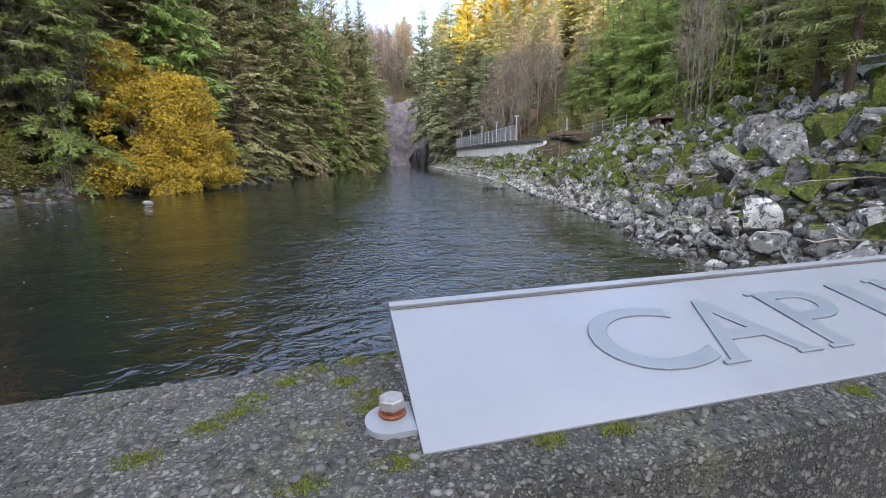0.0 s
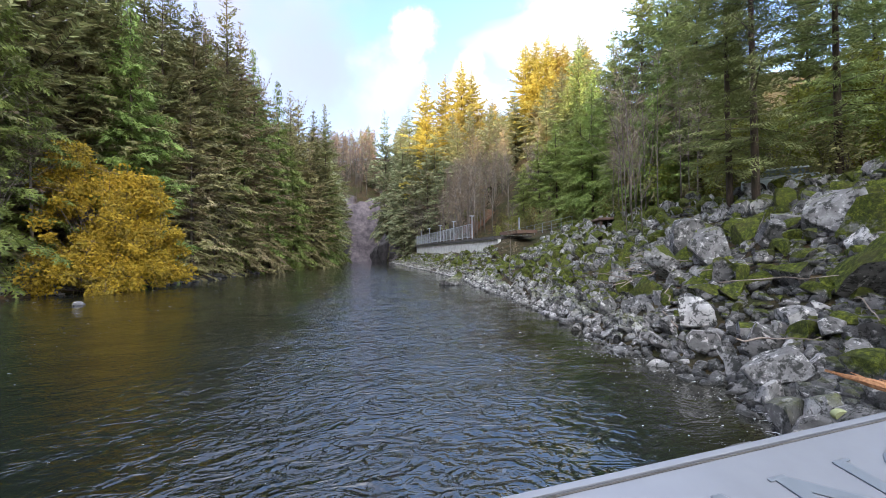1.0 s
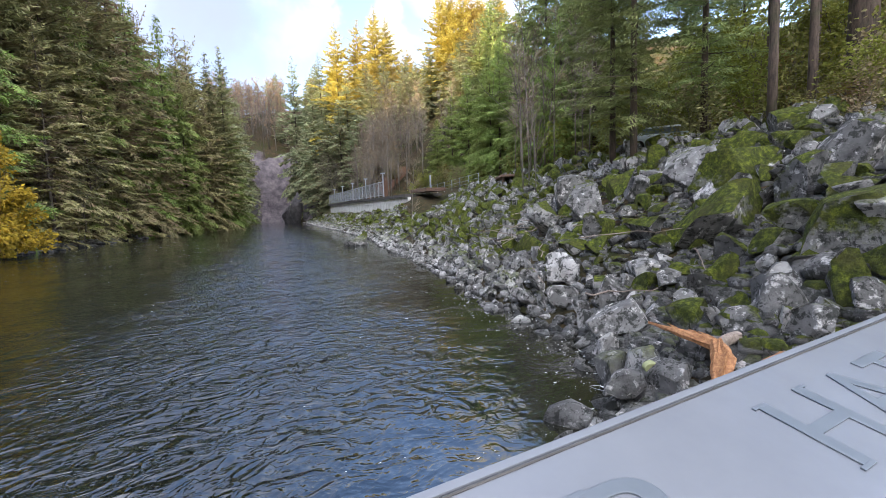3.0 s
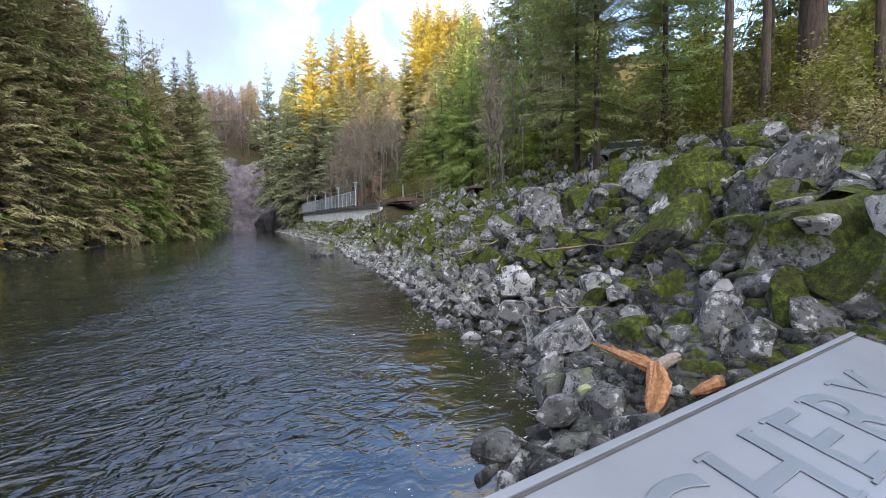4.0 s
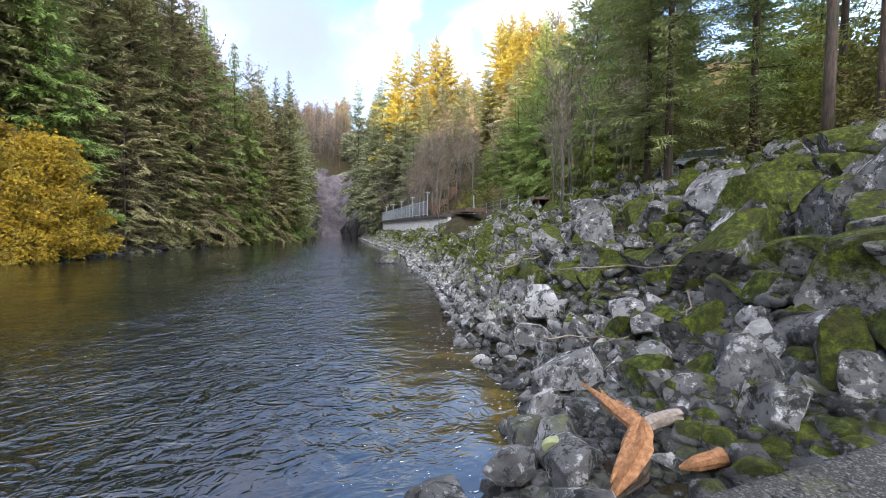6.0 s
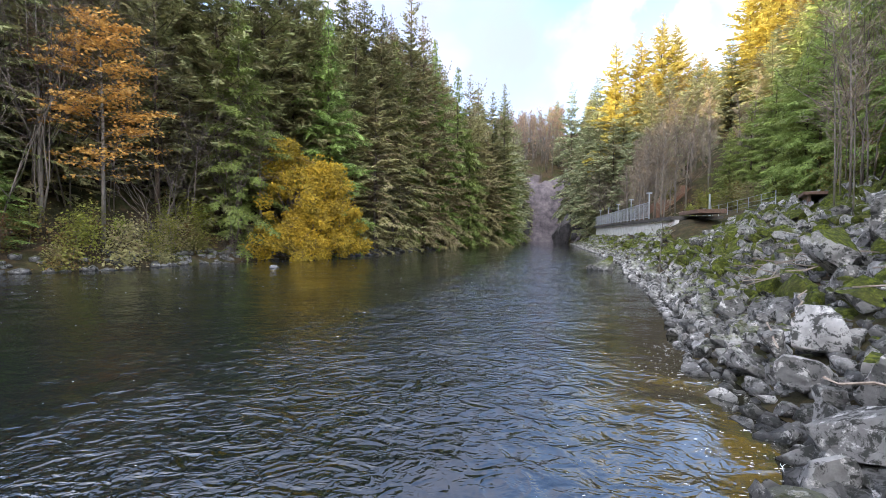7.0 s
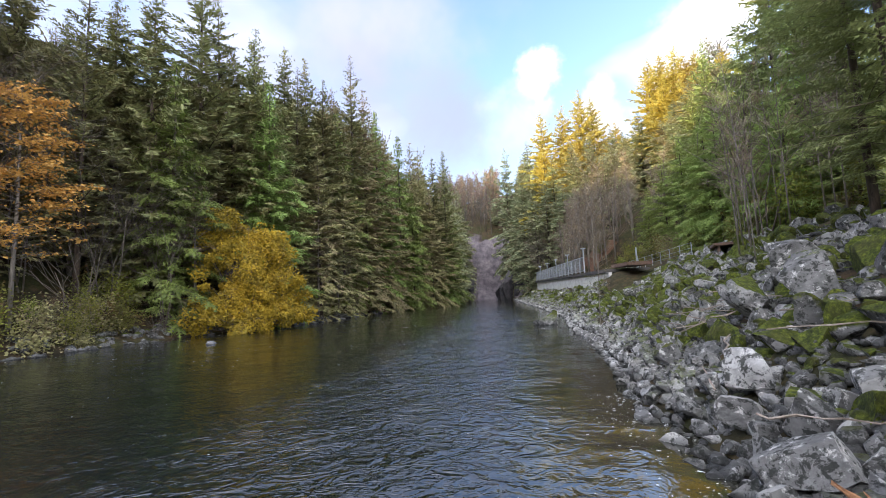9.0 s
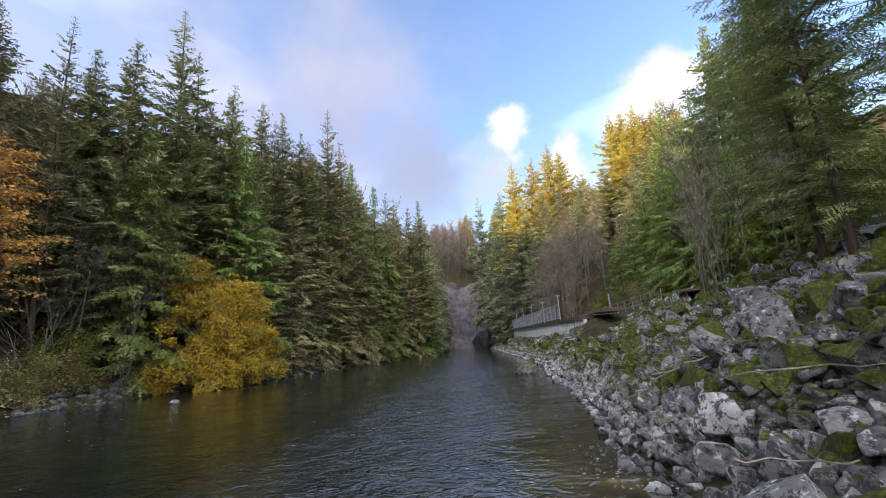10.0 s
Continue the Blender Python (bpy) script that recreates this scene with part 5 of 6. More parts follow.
# autumn trees of the far bank
willow = merge(clump_parts(5, 16.0, 4.8, 95, 17000, 0.33, (-2.6, 0.8)), clump_parts(6, 12.2, 5.0, 95, 18000, 0.33, (2.2, 0.0)), clump_parts(7, 6.5, 5.4, 80, 17000, 0.33, (0.6, -1.2)))
t = tree("willow_bush", willow, M_TWIG, M_YELLOW, "large yellow autumn willow hanging over the river", "tree", "far bank trees")
t.matrix_basis = Matrix.LocRotScale((-18.6, 54.0, 0.0), Euler((0, 0, 0)), (1.08, 1.08, 1.06))
t = tree("maple_tree", layered_parts(8, 22, 5.6, 0.28, 6800, 0.34), M_BARK_PALE, M_ORANGE, "thin maple with sparse orange autumn leaves in tiers", "tree", "far bank trees")
t.matrix_basis = Matrix.LocRotScale((-30.1, 36.1, land(-30.1, 36.1) - 0.2), Euler((0, 0, 1.0)), (1.0, 1.0, (23.5 - land(-30.1, 36.1)) / 22))
bare = [tree("bare_tree", broad_parts(120 + k, 14, 0.42, 3 + k, 0, 0.14, 4, 0.3), M_TWIG, M_SHRUB, "bare grey deciduous tree with thin forking twigs", "tree", "bare trees") for k in range(3)]
BARE = ((29, 31, 16), (48, 108, 26), (52, 116, 28), (46, 120, 25), (55, 124, 28), (44, 98, 22), (38, 128, 20), (40, 135, 22), (36, 122, 18), (-30, 43, 17), (-33, 33, 22), (-26, 50, 16), (-28, 40, 13), (-12, 72, 14), (-15.5, 66, 13), (-36, 38, 24), (-34, 41, 28), (-36, 35, 30), (-30, 46, 24), (-24.5, 47, 18), (-38, 32, 28), (-33, 29, 20), (24, 208, 26), (30, 232, 24), (26, 240, 26), (34, 238, 26), (20, 236, 24))
used = set()
for k, (x, y, h) in enumerate(BARE):
    p = bare[k % 3]
    m = Matrix.LocRotScale((x, y, land(x, y) - 0.2), Euler((0, 0, rr.uniform(0, 6.28))), ((h / 14) ** 0.8, (h / 14) ** 0.8, h / 14))
    if p.name in used:
        copy_thing(p, Matrix()).matrix_basis = m
    else:
        p.matrix_basis = m
        used.add(p.name)

# shrubs along both banks
shrubs = [tree("shrub", broad_parts(140 + k, 2.4, 1.0, 2, 1100, 0.13, 3, 0.0, 0.0, 0.25, 2.2), M_TWIG, (M_SHRUB, M_OLIVE, M_GLADE)[k], "low leafy shrub on the river bank", "shrub", "bank shrubs") for k in range(3)]
used = set()
spots = []
for _ in range(78):
    y = 22 + 98 * rr.random() ** 1.5
    spots.append((shore_l(y) - rr.uniform(0.4, 7), y, rr.uniform(0.8, 2.2)))
for _ in range(34):
    y = rr.uniform(2, 42)
    spots.append((shore_r(y) + rr.uniform(13.5, 26), y, rr.uniform(0.8, 2.0)))
for _ in range(16):
    y = rr.uniform(1, 9)
    spots.append((rr.uniform(22.5, 31), y, rr.uniform(0.8, 1.5)))
for _ in range(26):
    y = rr.uniform(50, 130)
    spots.append((shore_r(y) + rr.uniform(13, 20), y, rr.uniform(0.9, 2.2)))
for k, (x, y, s) in enumerate(spots):
    p = shrubs[k % 3]
    m = Matrix.LocRotScale((x, y, land(x, y) - 0.1), Euler((0, 0, rr.uniform(0, 6.28))), (s, s, s * rr.uniform(0.7, 1.1)))
    if p.name in used:
        copy_thing(p, Matrix()).matrix_basis = m
    else:
        p.matrix_basis = m
        used.add(p.name)

# brown tangles overhanging the far bank
tangles = [tree("tangle", broad_parts(150 + k, 5.0, 1.15, 6, 0, 0.2, 4, 0.0, 0.3, 0.3), M_TWIG, M_SHRUB, "tangle of bare brown branches overhanging the far bank", "brush", "bank brush") for k in range(2)]
used = set()
for k in range(28):
    y = 26 + 92 * rr.random() ** 1.4
    x = shore_l(y) - rr.uniform(0.5, 3.0)
    s = rr.uniform(0.7, 1.5)
    p = tangles[k % 2]
    m = Matrix.LocRotScale((x, y, land(x, y) - 0.1), Euler((0.15, 0.25, rr.uniform(-0.6, 0.6))), (s, s, s))
    if p.name in used:
        copy_thing(p, Matrix()).matrix_basis = m
    else:
        p.matrix_basis = m
        used.add(p.name)

# far woods on the hills
protos_far = [conifer_parts(160 + k, 26, 5.4, 0.05, 0.4, 0.35, 2.0, 0.0, 0.5)[1] for k in range(3)]
fv, ff, base = [], [], 0
far_spots = []
for _ in range(850):
    side = rr.random()
    if side < 0.38:
        # left woods run on unseen to y -80, added to block the sun
        y = rr.uniform(-80, 215)
        x = shore_l(y) - 14 - rr.random() ** 1.3 * 100
    elif side < 0.72:
        y = rr.uniform(62, 225)
        x = shore_r(y) + 17 + rr.random() ** 1.2 * 110
        if math.hypot(x - 5, y) < 120:
            continue
    elif side < 0.94:
        x, y = rr.uniform(-50, 120), rr.uniform(232, 292)
    else:
        y = rr.uniform(-10, 90)
        x = shore_r(y) + rr.uniform(70, 120)
    if y > 205 and 0.0 < x - 5 < 0.2 * y or 0.06 < (x - 5) / max(y, 1) < 0.165 and y > 150:
        continue
    far_spots.append((x, y))
for k, (x, y) in enumerate(far_spots):
    v, f = protos_far[k % 3]
    s = rr.uniform(0.65, 1.15)
    if x > 40 and y < 225:
        s *= 0.8
    elif y > 100:
        s *= 1.15
    a = rr.uniform(0, 6.28)
    top = (0.33 if x > 0.16 * y else 0.46) * math.hypot(x - 5, y) + 3
    s = min(s, (top - land(x, y)) / 26)
    if s < 0.35:
        continue
    rot = np.array([[math.cos(a), math.sin(a), 0], [-math.sin(a), math.cos(a), 0], [0, 0, 1]])
    fv.append((v @ rot) * s + (x, y, land(x, y) - 0.3))
    ff.append(f + base)
    base += len(v)
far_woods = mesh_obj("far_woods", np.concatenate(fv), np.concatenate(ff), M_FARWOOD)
tagged(far_woods, "dense conifer woods on the hillsides", "woods", kind="stuff")

# ---- fenced walkway on the retaining wall ----
WA, WB = Vector((25.9, 52.0, 0)), Vector((32.9, 119.8, 0))
run = (WB - WA).normalized()
nrm = Vector((run.y, -run.x, 0))            # inland
length = (WB - WA).length


def along(s, off, z):
    p = WA + run * s + nrm * off
    return Vector((p.x, p.y, z))


def wall_top(s):
    return 4.95 + 0.4 * s / length


def prism(name, s0, s1, o0, o1, zlo, zhi, mat, parent, label=""):
    bm = bmesh.new()
    vs = [bm.verts.new(along(s, o, z(s))) for s in (s0, s1) for o, z in ((o0, zlo), (o1, zlo), (o1, zhi), (o0, zhi))]
    for q in ((0, 1, 2, 3), (7, 6, 5, 4), (0, 4, 5, 1), (1, 5, 6, 2), (2, 6, 7, 3), (3, 7, 4, 0)):
        bm.faces.new([vs[i] for i in q])
    return part(name, bm, mat, parent, label)


retaining = empty("retaining_wall")
tagged(retaining, "pale concrete retaining wall under a dark deck edge", "wall", kind="structure")
prism("wall_face", 0, length, 0, 0.4, lambda s: 0.6, wall_top, M_CONC_W, retaining)
prism("deck_slab", 0.3, length + 1.5, -0.35, 5.0, lambda s: wall_top(s) + 0.004, lambda s: wall_top(s) + 0.42, M_CONC_D, retaining, "dark stained deck slab")
fence = empty("fence")
tagged(fence, "galvanised metal fence with tall posts along the deck edge", "fence")
ft = lambda s: wall_top(s) + 0.42
s = 12.0
k = 0
while s < length + 1:
    z = ft(s)
    tall = k % 4 == 0
    v, f = tube([along(s, 0, z), along(s, 0, z + (3.6 if tall else 2.5))], [0.09 if tall else 0.06] * 2, 6)
    mesh_obj("post", v, f, M_FENCE, fence)
    if tall:
        c = along(s, 0, z + 3.6)
        part("lamp_head", box_bm(c.x - 0.35, c.y - 0.18, c.z, c.x + 0.35, c.y + 0.18, c.z + 0.16, 0.03), M_FENCE, fence)
    s += 3.0
    k += 1
for hgt in (0.3, 2.4):
    v, f = tube([along(12, 0, ft(12) + hgt), along(length + 0.6, 0, ft(length) + hgt)], [0.045, 0.045], 6)
    mesh_obj("rail", v, f, M_FENCE, fence)
s = 12.0
while s < length:
    v, f = tube([along(s, 0.02, ft(s) + 0.3), along(s, 0.02, ft(s) + 2.38)], [0.022, 0.022], 4)
    mesh_obj("picket", v, f, M_FENCE, fence)
    s += 0.42
fence_b = empty("fence")
tagged(fence_b, "low metal fence beside the path above the boulders", "fence")
fp = [Vector((29.4, 40.5, land(29.4, 40.5))), Vector((32, 57, 5.4)), Vector((33.5, 66, 5.3))]
for a, b in zip(fp, fp[1:]):
    n = int((b - a).length / 2.6)
    for i in range(n + 1):
        p = a.lerp(b, i / n)
        v, f = tube([p, p + Vector((0, 0, 1.35))], [0.04, 0.04], 6)
        mesh_obj("post", v, f, M_FENCE, fence_b)
    for hgt in (0.4, 0.8, 1.3):
        v, f = tube([a + Vector((0, 0, hgt)), b + Vector((0, 0, hgt))], [0.02, 0.02], 5)
        mesh_obj("rail", v, f, M_FENCE, fence_b)
pole = empty("pole", pose(31.9, 57.1, 5.3))
tagged(pole, "grey steel pole beside the deck fence", "pole")
v, f = tube([(0, 0, 0), (0, 0, 3.0)], [0.12, 0.10], 8)
mesh_obj("post", v, f, M_FENCE, pole)
v, f = tube([(0.5, 0.1, 0), (0.05, 0, 1.9)], [0.05, 0.05], 6)
mesh_obj("brace", v, f, M_FENCE, pole)

prism("ramp", -4.5, 1.5, 0.8, 3.5, lambda s: wall_top(s) + 0.55, lambda s: wall_top(s) + 0.95, M_SHED, retaining, "brown timber ramp")
# leaf-strewn slope behind the deck
def litter(x, y):
    return land(x, y) + 0.12 + 0.15 * noise.noise((x, y, 2))
lx, ly = np.arange(37, 44.1, 1.0), np.arange(90, 106.1, 1.5)
leaf_slope = grid_mesh("leaf_litter", lx, ly, litter, M_LITTER)
tagged(leaf_slope, "slope of rust-brown fallen leaves and bracken", "leaf litter", kind="stuff")

# ---- shelter ----
shelter = empty("shelter", pose(28.2, 33.4, land(28.2, 33.4) - 0.75, 0, 0, 62))
tagged(shelter, "low brown timber shelter with a flat roof", "shelter")
part("roof", box_bm(-3.4, -1.4, 0.78, 3.4, 1.4, 0.98, 0.03), M_SHED, shelter)
part("back_wall", box_bm(-3.1, 1.0, -0.6, 3.1, 1.15, 0.75), M_SHED, shelter)
for x in (-3.0, 0, 3.0):
    part("post", box_bm(x - 0.12, -1.3, -0.6, x + 0.12, -1.06, 0.75, 0.01), M_SHED, shelter)

# ---- parked car behind the bank ----
car = empty("car", pose(27.0, 16.8, 6.15, 0, 0, -54))
tagged(car, "pale silver-blue parked car beyond the boulder bank", "car")
bm = box_bm(-2.2, -0.88, 0.28, 2.2, 0.88, 0.82, 0.12)
part("body", bm, M_CAR, car, smooth=True)
bm = box_bm(-1.5, -0.8, 0.80, 1.3, 0.8, 1.42, 0.10)
for v in bm.verts:
    if v.co.z > 1.2:
        v.co.x *= 0.68
        v.co.y *= 0.86
part("cabin", bm, M_CAR, car, smooth=True)
for sy in (-1, 1):
    bm = box_bm(-1.15, sy * 0.74, 0.90, 0.95, sy * 0.785, 1.28, 0.02)
    part("side_window", bm, M_GLASS, car)
for sx in (-1.35, 1.35):
    for sy in (-0.8, 0.8):
        bm = bmesh.new()
        bmesh.ops.create_cone(bm, cap_ends=True, segments=20, radius1=0.32, radius2=0.32, depth=0.2, matrix=pose(sx, sy, 0.32, 90, 0, 0))
        part("wheel", bm, M_TYRE, car)

# ---- driftwood ----
def splinter(name, pts, radii, mat, label, seed, cat="driftwood"):
    r = np.random.default_rng(seed)
    v, f = tube(pts, radii, 9)
    v = [p + r.normal(size=3) * 0.006 for p in np.array(v)]
    ob = mesh_obj(name, v, f, mat)
    return tagged(ob, label, cat)


snag = empty("broken_log")
tagged(snag, "freshly splintered orange log lying on the boulders", "log")
for k, (pts, radii, mat) in enumerate((
        ([(9.20, 5.01, 0.98), (9.08, 4.51, 0.98), (8.99, 4.05, 0.97), (8.93, 3.65, 0.95)], [0.012, 0.045, 0.07, 0.085], M_WOOD),
        ([(8.93, 3.68, 1.00), (8.65, 3.45, 0.90), (8.39, 3.35, 0.74), (8.17, 3.27, 0.58)], [0.085, 0.115, 0.09, 0.015], M_WOOD),
        ([(8.96, 3.71, 0.94), (9.28, 3.71, 0.98), (9.53, 3.69, 1.00)], [0.07, 0.075, 0.06], M_DRIFT),
        ([(9.10, 3.99, 0.90), (8.84, 3.52, 0.80), (8.64, 3.35, 0.64), (8.12, 3.31, 0.46)], [0.05, 0.055, 0.04, 0.015], M_BARK))):
    fine = [np.array(a) + (np.array(b) - a) * f for a, b in zip(pts, pts[1:]) for f in (0, 0.33, 0.66)] + [np.array(pts[-1])]
    rads = list(np.interp(np.linspace(0, len(radii) - 1, len(fine)), range(len(radii)), radii))
    v, f = tube(fine, rads, 10)
    r = np.random.default_rng(500 + k)
    ridge_ = np.tile(r.uniform(0.6, 1.35, 10), len(fine))
    cen_ = np.repeat(np.array(fine), 10, axis=0)
    v = cen_ + (np.array(v) - cen_) * ridge_[:, None] + r.normal(size=(len(v), 3)) * 0.006
    mesh_obj("splinter", v, f, mat, snag)
r = np.random.default_rng(520)
for k in range(18):
    pts = [(9.20, 5.01, 0.98), (9.08, 4.51, 0.98), (8.99, 4.05, 0.97), (8.93, 3.65, 0.95)] if k < 8 else [(8.93, 3.68, 1.00), (8.65, 3.45, 0.90), (8.39, 3.35, 0.74), (8.17, 3.27, 0.58)]
    a, b = np.array(pts[0]), np.array(pts[-1])
    d = (b - a) / np.linalg.norm(b - a) * r.uniform(0.2, 0.5) + r.normal(size=3) * 0.04
    c = a + (b - a) * r.uniform(0.3, 0.95) + r.normal(size=3) * 0.035 + (0, 0, 0.05)
    v, f = tube([c - d * 0.5, c, c + d * 0.5], [0.004, 0.024, 0.012], 4)
    mesh_obj("splinter", v, f, M_WOOD, snag)
splinter("broken_log", [(8.93, 3.19, 0.76), (9.03, 3.08, 0.84), (9.16, 3.00, 0.90), (9.27, 3.00, 0.91)], [0.02, 0.07, 0.085, 0.08], M_WOOD, "short split orange log end between boulders", 510, "log")
STICKS = (((13.9, 7.1, 2.3), (13.2, 6.6, 1.95), (12.2, 5.8, 1.7), (11.5, 5.35, 1.45)), ((11.6, 8.9, 2.15), (12.9, 8.0, 2.3), (13.9, 7.1, 2.32), (14.8, 6.0, 2.35)), ((10.1, 7.3, 1.0), (10.6, 6.7, 1.12), (11.3, 6.2, 1.2)), ((14.0, 11.5, 2.35), (15.3, 10.4, 2.6), (16.4, 9.6, 2.9)), ((12.2, 11.2, 1.4), (12.8, 11.8, 1.75)), ((10.9, 9.7, 0.85), (11.2, 10.4, 1.2)))
for k, pts in enumerate(STICKS):
    fine = [np.array(a) + (np.array(b) - a) * f for a, b in zip(pts, pts[1:]) for f in (0, 0.33, 0.66)] + [np.array(pts[-1])]
    r = np.random.default_rng(700 + k)
    fine = [p + r.normal(size=3) * 0.045 for p in fine]
    splinter("stick", fine, [0.016 - 0.010 * i / len(fine) for i in range(len(fine))], M_DRIFT, "bleached bare stick lying across the boulders", 600 + k, "stick")
rng = np.random.default_rng(77)
for k in range(16):
    a = rng.uniform(0, 6.28)
    c = np.array([rng.normal(15.6, 1.0), rng.normal(15.6, 0.9), 0])
    c[2] = land(c[0], c[1]) + 0.75
    d = np.array([math.cos(a), math.sin(a), 0.1]) * rng.uniform(0.5, 1.4)
    splinter("stick", [c - d, c + rng.normal(size=3) * 0.08, c + d], [0.012, 0.016, 0.008], M_DRIFT, "bleached stick in a drift pile on the boulders", 640 + k, "stick")

# ---- foam flecks and painted glints on the water ----
rng = np.random.default_rng(5)
fv, ff, base = [], [], 0
for q in range(2300):
    if q < 90:
        y = rng.uniform(4.3, 6.8)
        x = shore_r(y) - abs(rng.normal()) * 0.22
    elif rng.random() < 0.3:
        y = 4.4 + rng.random() ** 1.2 * 9
        x = shore_r(y) - 0.1 - abs(rng.normal()) * 1.0
    else:
        # flecks on open water double as white glints on the ripples
        y = 5 + 65 * rng.random() ** 1.4
        x = rng.uniform(shore_l(y), shore_r(y))
    n = 7
    rad = (0.0025 + 0.009 * rng.random() ** 3) * (0.5 + y / 9)
    a = np.linspace(0, 2 * math.pi, n, endpoint=False)
    ring = np.stack([np.cos(a) * rad * rng.uniform(0.7, 4.0), np.sin(a) * rad * 0.8, np.zeros(n)], 1) * rng.uniform(0.6, 1.2, (n, 1))
    zc = wave(x, y) + 0.012
    fv.append(ring + (x, y, zc))
    ff += [tuple(base + i for i in range(n))]
    base += n
for q in range(14):                          # thin swirls in the eddy by the stones
    cy = rng.uniform(4.6, 6.9)
    cx, rad = shore_r(cy) - abs(rng.normal()) * 0.28, rng.uniform(0.08, 0.36)
    a = np.linspace(0, rng.uniform(0.8, 2.2), 9) + rng.uniform(0, 6.28)
    wide = rng.uniform(0.003, 0.009) * np.sin(np.linspace(0.3, 2.9, 9)) * rng.uniform(0.5, 1.3, 9)
    for off in (1, -1):
        fv.append(np.stack([cx + np.cos(a) * (rad + off * wide), cy + np.sin(a) * (rad + off * wide) * 1.3, np.full(9, 0.05)], 1))
    ff += [(base + i, base + i + 1, base + 10 + i, base + 9 + i) for i in range(8)]
    base += 18
foam = mesh_obj("foam", np.concatenate(fv), ff, M_FOAM_GLINT)
tagged(foam, "small white foam flecks on the river, some standing in for glints", "foam", kind="stuff")

# ---- brown leafless woods in the canyon and behind the deck ----
def bare_parts(seed, h, girth=0.011, spread=0.20, twigs=16):
    """Slim leafless tree: straight stem, rising limbs and a haze of fine twigs."""
    r = np.random.default_rng(seed)
    bend = r.normal(size=2) * 0.03 * h
    cen = lambda t: np.array([bend[0] * t * t, bend[1] * t * t, h * t])
    stem = tube([cen(t) for t in (-0.03, 0.3, 0.6, 0.85, 1.0)], [girth * h, girth * 0.82 * h, girth * 0.55 * h, girth * 0.27 * h, 0.008], 5)
    limbs, base, along = [stem], [], []
    for k in range(34):
        t = r.uniform(0.28, 0.97)
        az, L = r.uniform(0, 6.28), h * spread * (1.15 - t) * r.uniform(0.5, 1.3) + 0.4
        d = np.array([math.cos(az), math.sin(az), r.uniform(0.5, 1.4)])
        d /= np.linalg.norm(d)
        p = cen(t)
        limbs.append(tube([p, p + d * L * 0.5, p + d * L + (0, 0, L * 0.15)], [girth * 0.28 * h, girth * 0.18 * h, 0.006], 3))
        m = twigs
        a = r.uniform(0.25, 1.1, m)
        base.append(p + np.outer(a * L, d)), along.append(d + r.normal(size=(m, 3)) * 0.45 + (0, 0, 0.15))
    base, along = np.concatenate(base), np.concatenate(along)
    ln = h * 0.065 * r.uniform(0.5, 1.3, len(base))
    return join_tubes(limbs), sprays(base, along, r.normal(size=base.shape), ln, np.full(len(base), 0.055))


M_PEACH = mat_foliage("pale_brown_twigs", (0.20, 0.14, 0.105), (0.46, 0.33, 0.24), hue=(0.50, 0.30, 0.14), trans=0.15)
slope_bare = [tree("bare_tree", bare_parts(190 + k, 18), M_BARK_PALE, M_BROWN, "slim leafless alder with a pale stem on the slope", "tree", "slope trees") for k in range(3)]
spots = []
for k in range(64):
    y = rr.uniform(84, 146)
    spots.append((shore_r(y) + rr.uniform(7, 15) + max(0, (y - 84) * 0.28 * rr.random()), y, rr.uniform(9, 19)))
for k in range(34):
    y = rr.uniform(84, 118)
    spots.append((rr.uniform(38, 54), y, rr.uniform(9, 17)))
for k in range(22):
    y = rr.uniform(120, 150)
    spots.append((rr.uniform(48, 74), y, rr.uniform(14, 22)))
stand_many(slope_bare, 18, spots, rr)
saplings = [tree("alder_sapling", bare_parts(200 + k, 14, 0.0045, 0.11, 6), M_BARK_PALE, M_BROWN, "thin pale alder stem with a few withered leaves", "tree", "alder saplings") for k in range(3)]
spots = [(24.0 + rr.uniform(0, 6.5), 24.0 + rr.uniform(0, 11), rr.uniform(9, 15)) for _ in range(11)] + [(16.4, 30.6, 7), (21.5, 22.0, 8), (22.5, 24.5, 10)]
stand_many(saplings, 14, spots, rr)
canyon_bare = [tree("bare_tree", bare_parts(195 + k, 18), M_BARK_PALE, M_PEACH, "leafless peach-brown tree on the canyon headwall", "tree", "canyon trees") for k in range(2)]
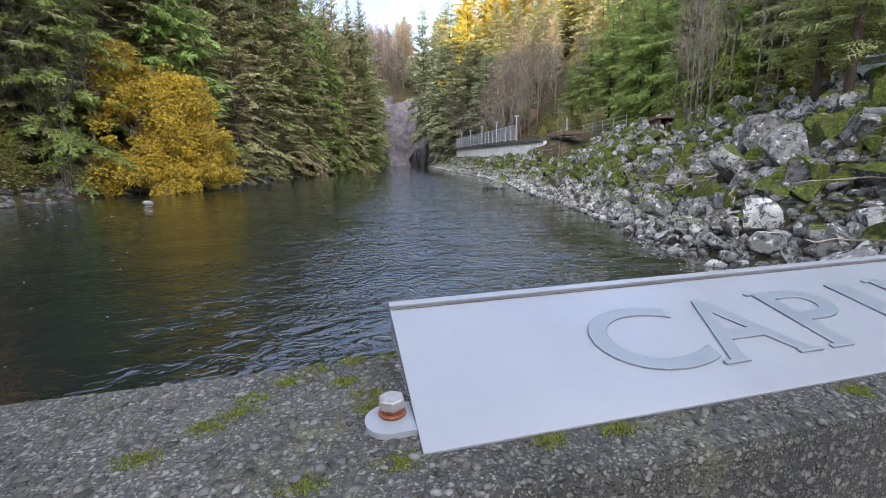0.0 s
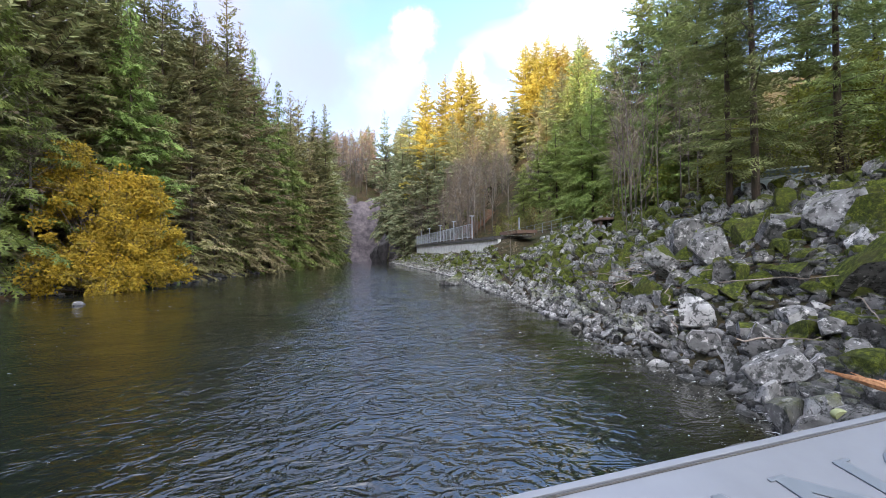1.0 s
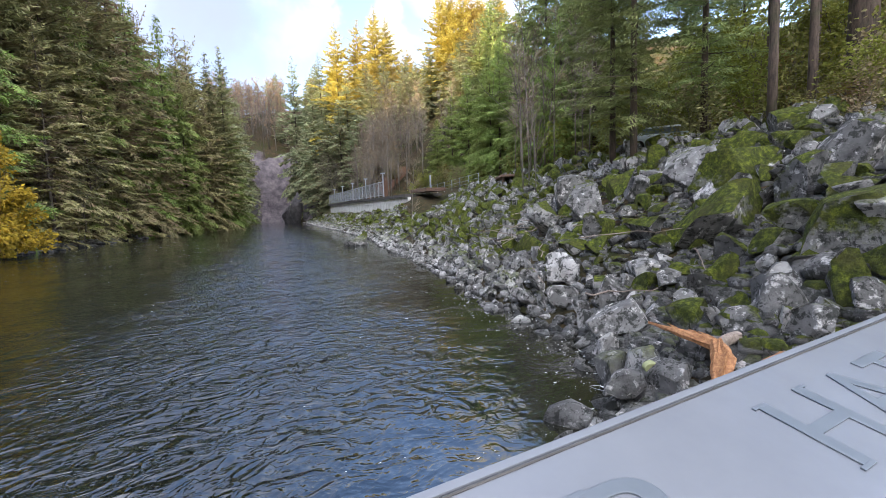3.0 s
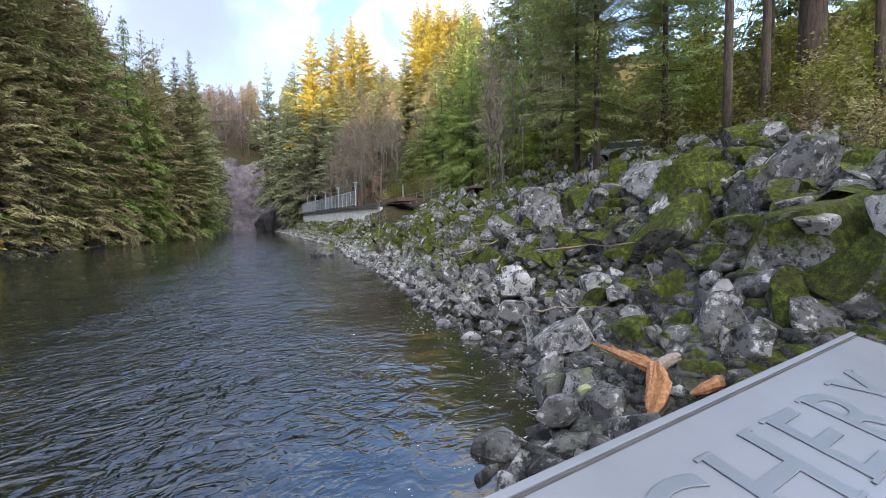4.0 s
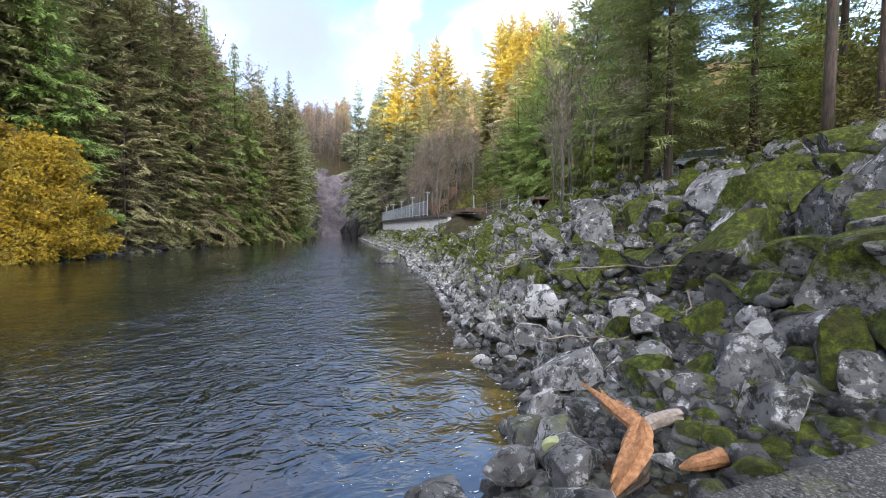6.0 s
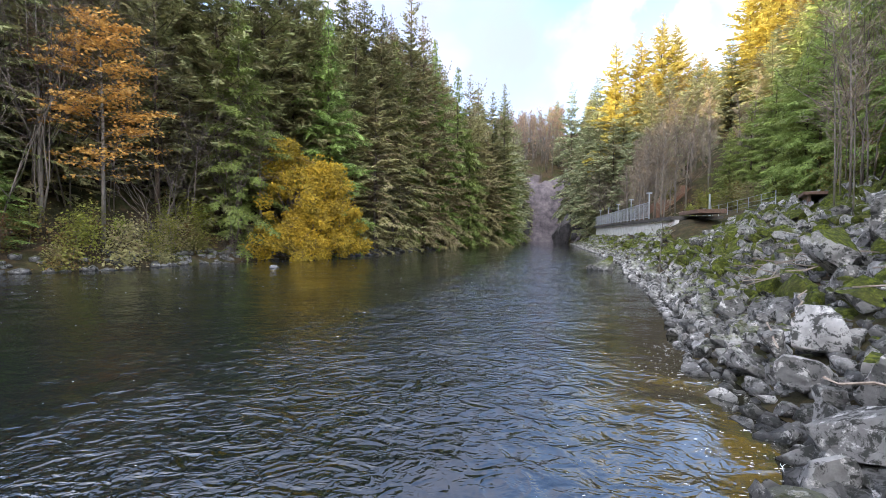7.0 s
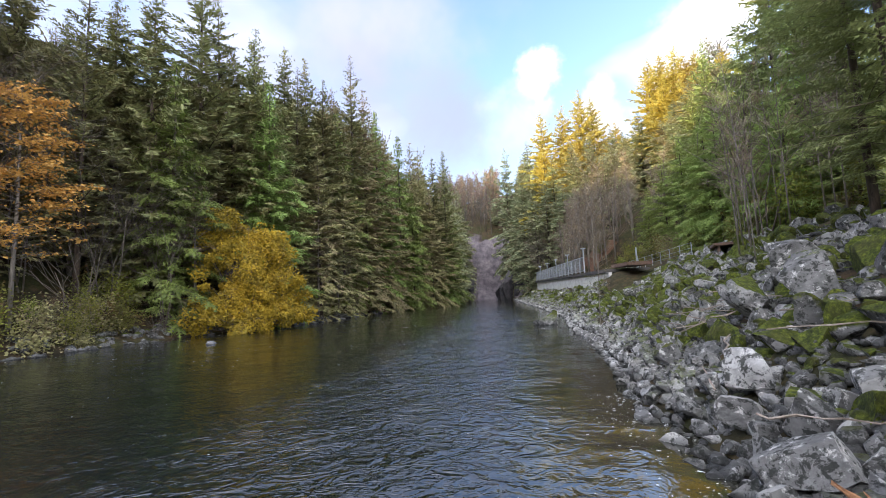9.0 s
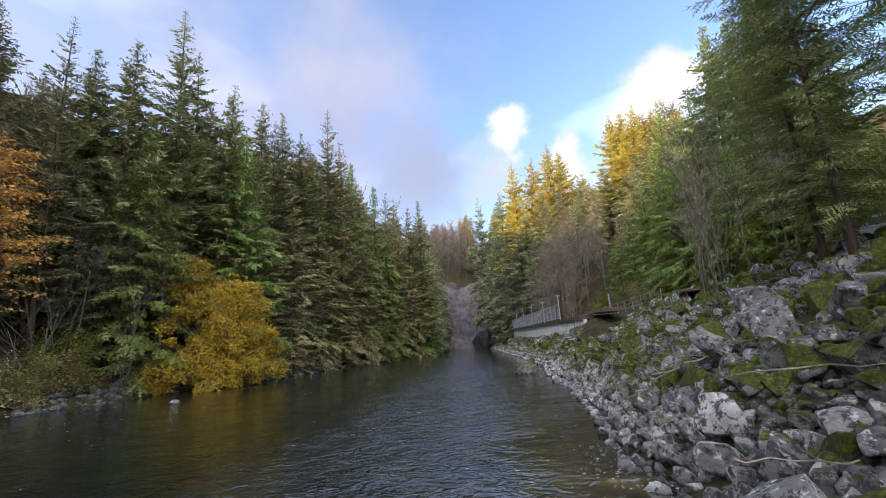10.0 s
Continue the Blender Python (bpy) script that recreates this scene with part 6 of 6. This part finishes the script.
spots = [(rr.uniform(6, 48), 230 + 66 * rr.random() ** 0.8, rr.uniform(14, 24)) for _ in range(130)] + [(rr.uniform(10, 17), rr.uniform(196, 226), rr.uniform(12, 18)) for _ in range(10)]
stand_many(canyon_bare, 18, spots, rr)

# rock walls at the mouth of the canyon
for k, (x, y, z, sx, sy, sz) in enumerate(((36.0, 186, 6.0, 3.4, 4.0, 9.0), (39.5, 178, 5.0, 4.0, 5.0, 7.5), (17.0, 188, 8.0, 4.2, 5.0, 14.0), (12.0, 176, 5.0, 4.0, 6.0, 9.0), (34.2, 196, 3.0, 3.0, 4.0, 6.0))):
    crag = new("canyon_rock", CRAG[k % 2])
    crag.matrix_basis = Matrix.LocRotScale((x, y, z), Euler((0.1, -0.08, k * 1.3)), (sx, sy, sz))
    tagged(crag, "tall dark wet rock wall at the canyon mouth", "rock", "canyon rocks")

# ---- moss tufts on the wall top ----
rng = np.random.default_rng(31)
mb, ma = [], []
TUFTS = ((-0.02, 0.585), (-0.05, 0.56), (-0.09, 0.53), (0.05, 0.50), (0.02, 0.54), (0.22, 0.362), (0.30, 0.360), (0.62, 0.352), (0.80, 0.355), (0.88, 0.350), (0.07, 0.37), (-0.18, 0.44), (-0.02, 0.36), (0.05, 0.47), (5.4, 0.42), (5.1, 0.38), (5.9, 0.5), (-0.1, 0.5), (-0.13, 0.48), (0.03, 0.6), (0.09, 0.60))
for tx, ty in TUFTS:
    n = 520
    p = np.stack([tx + rng.normal(size=n) * 0.011, ty + rng.normal(size=n) * 0.007, np.full(n, WALL_Z)], 1)
    mb.append(p)
    ma.append(np.stack([rng.normal(size=n) * 0.5, rng.normal(size=n) * 0.5, np.ones(n)], 1))
mb, ma = np.concatenate(mb), np.concatenate(ma)
ln = rng.uniform(0.0012, 0.0032, len(mb))
tv, tf = sprays(mb, ma, rng.normal(size=mb.shape), ln, ln * 0.6)
M_TUFT = mat_foliage("moss_tuft", (0.05, 0.065, 0.006), (0.19, 0.21, 0.02))
tufts = mesh_obj("moss", tv, tf, M_TUFT)
tagged(tufts, "bright green moss tufts on the wall top", "moss", kind="stuff")
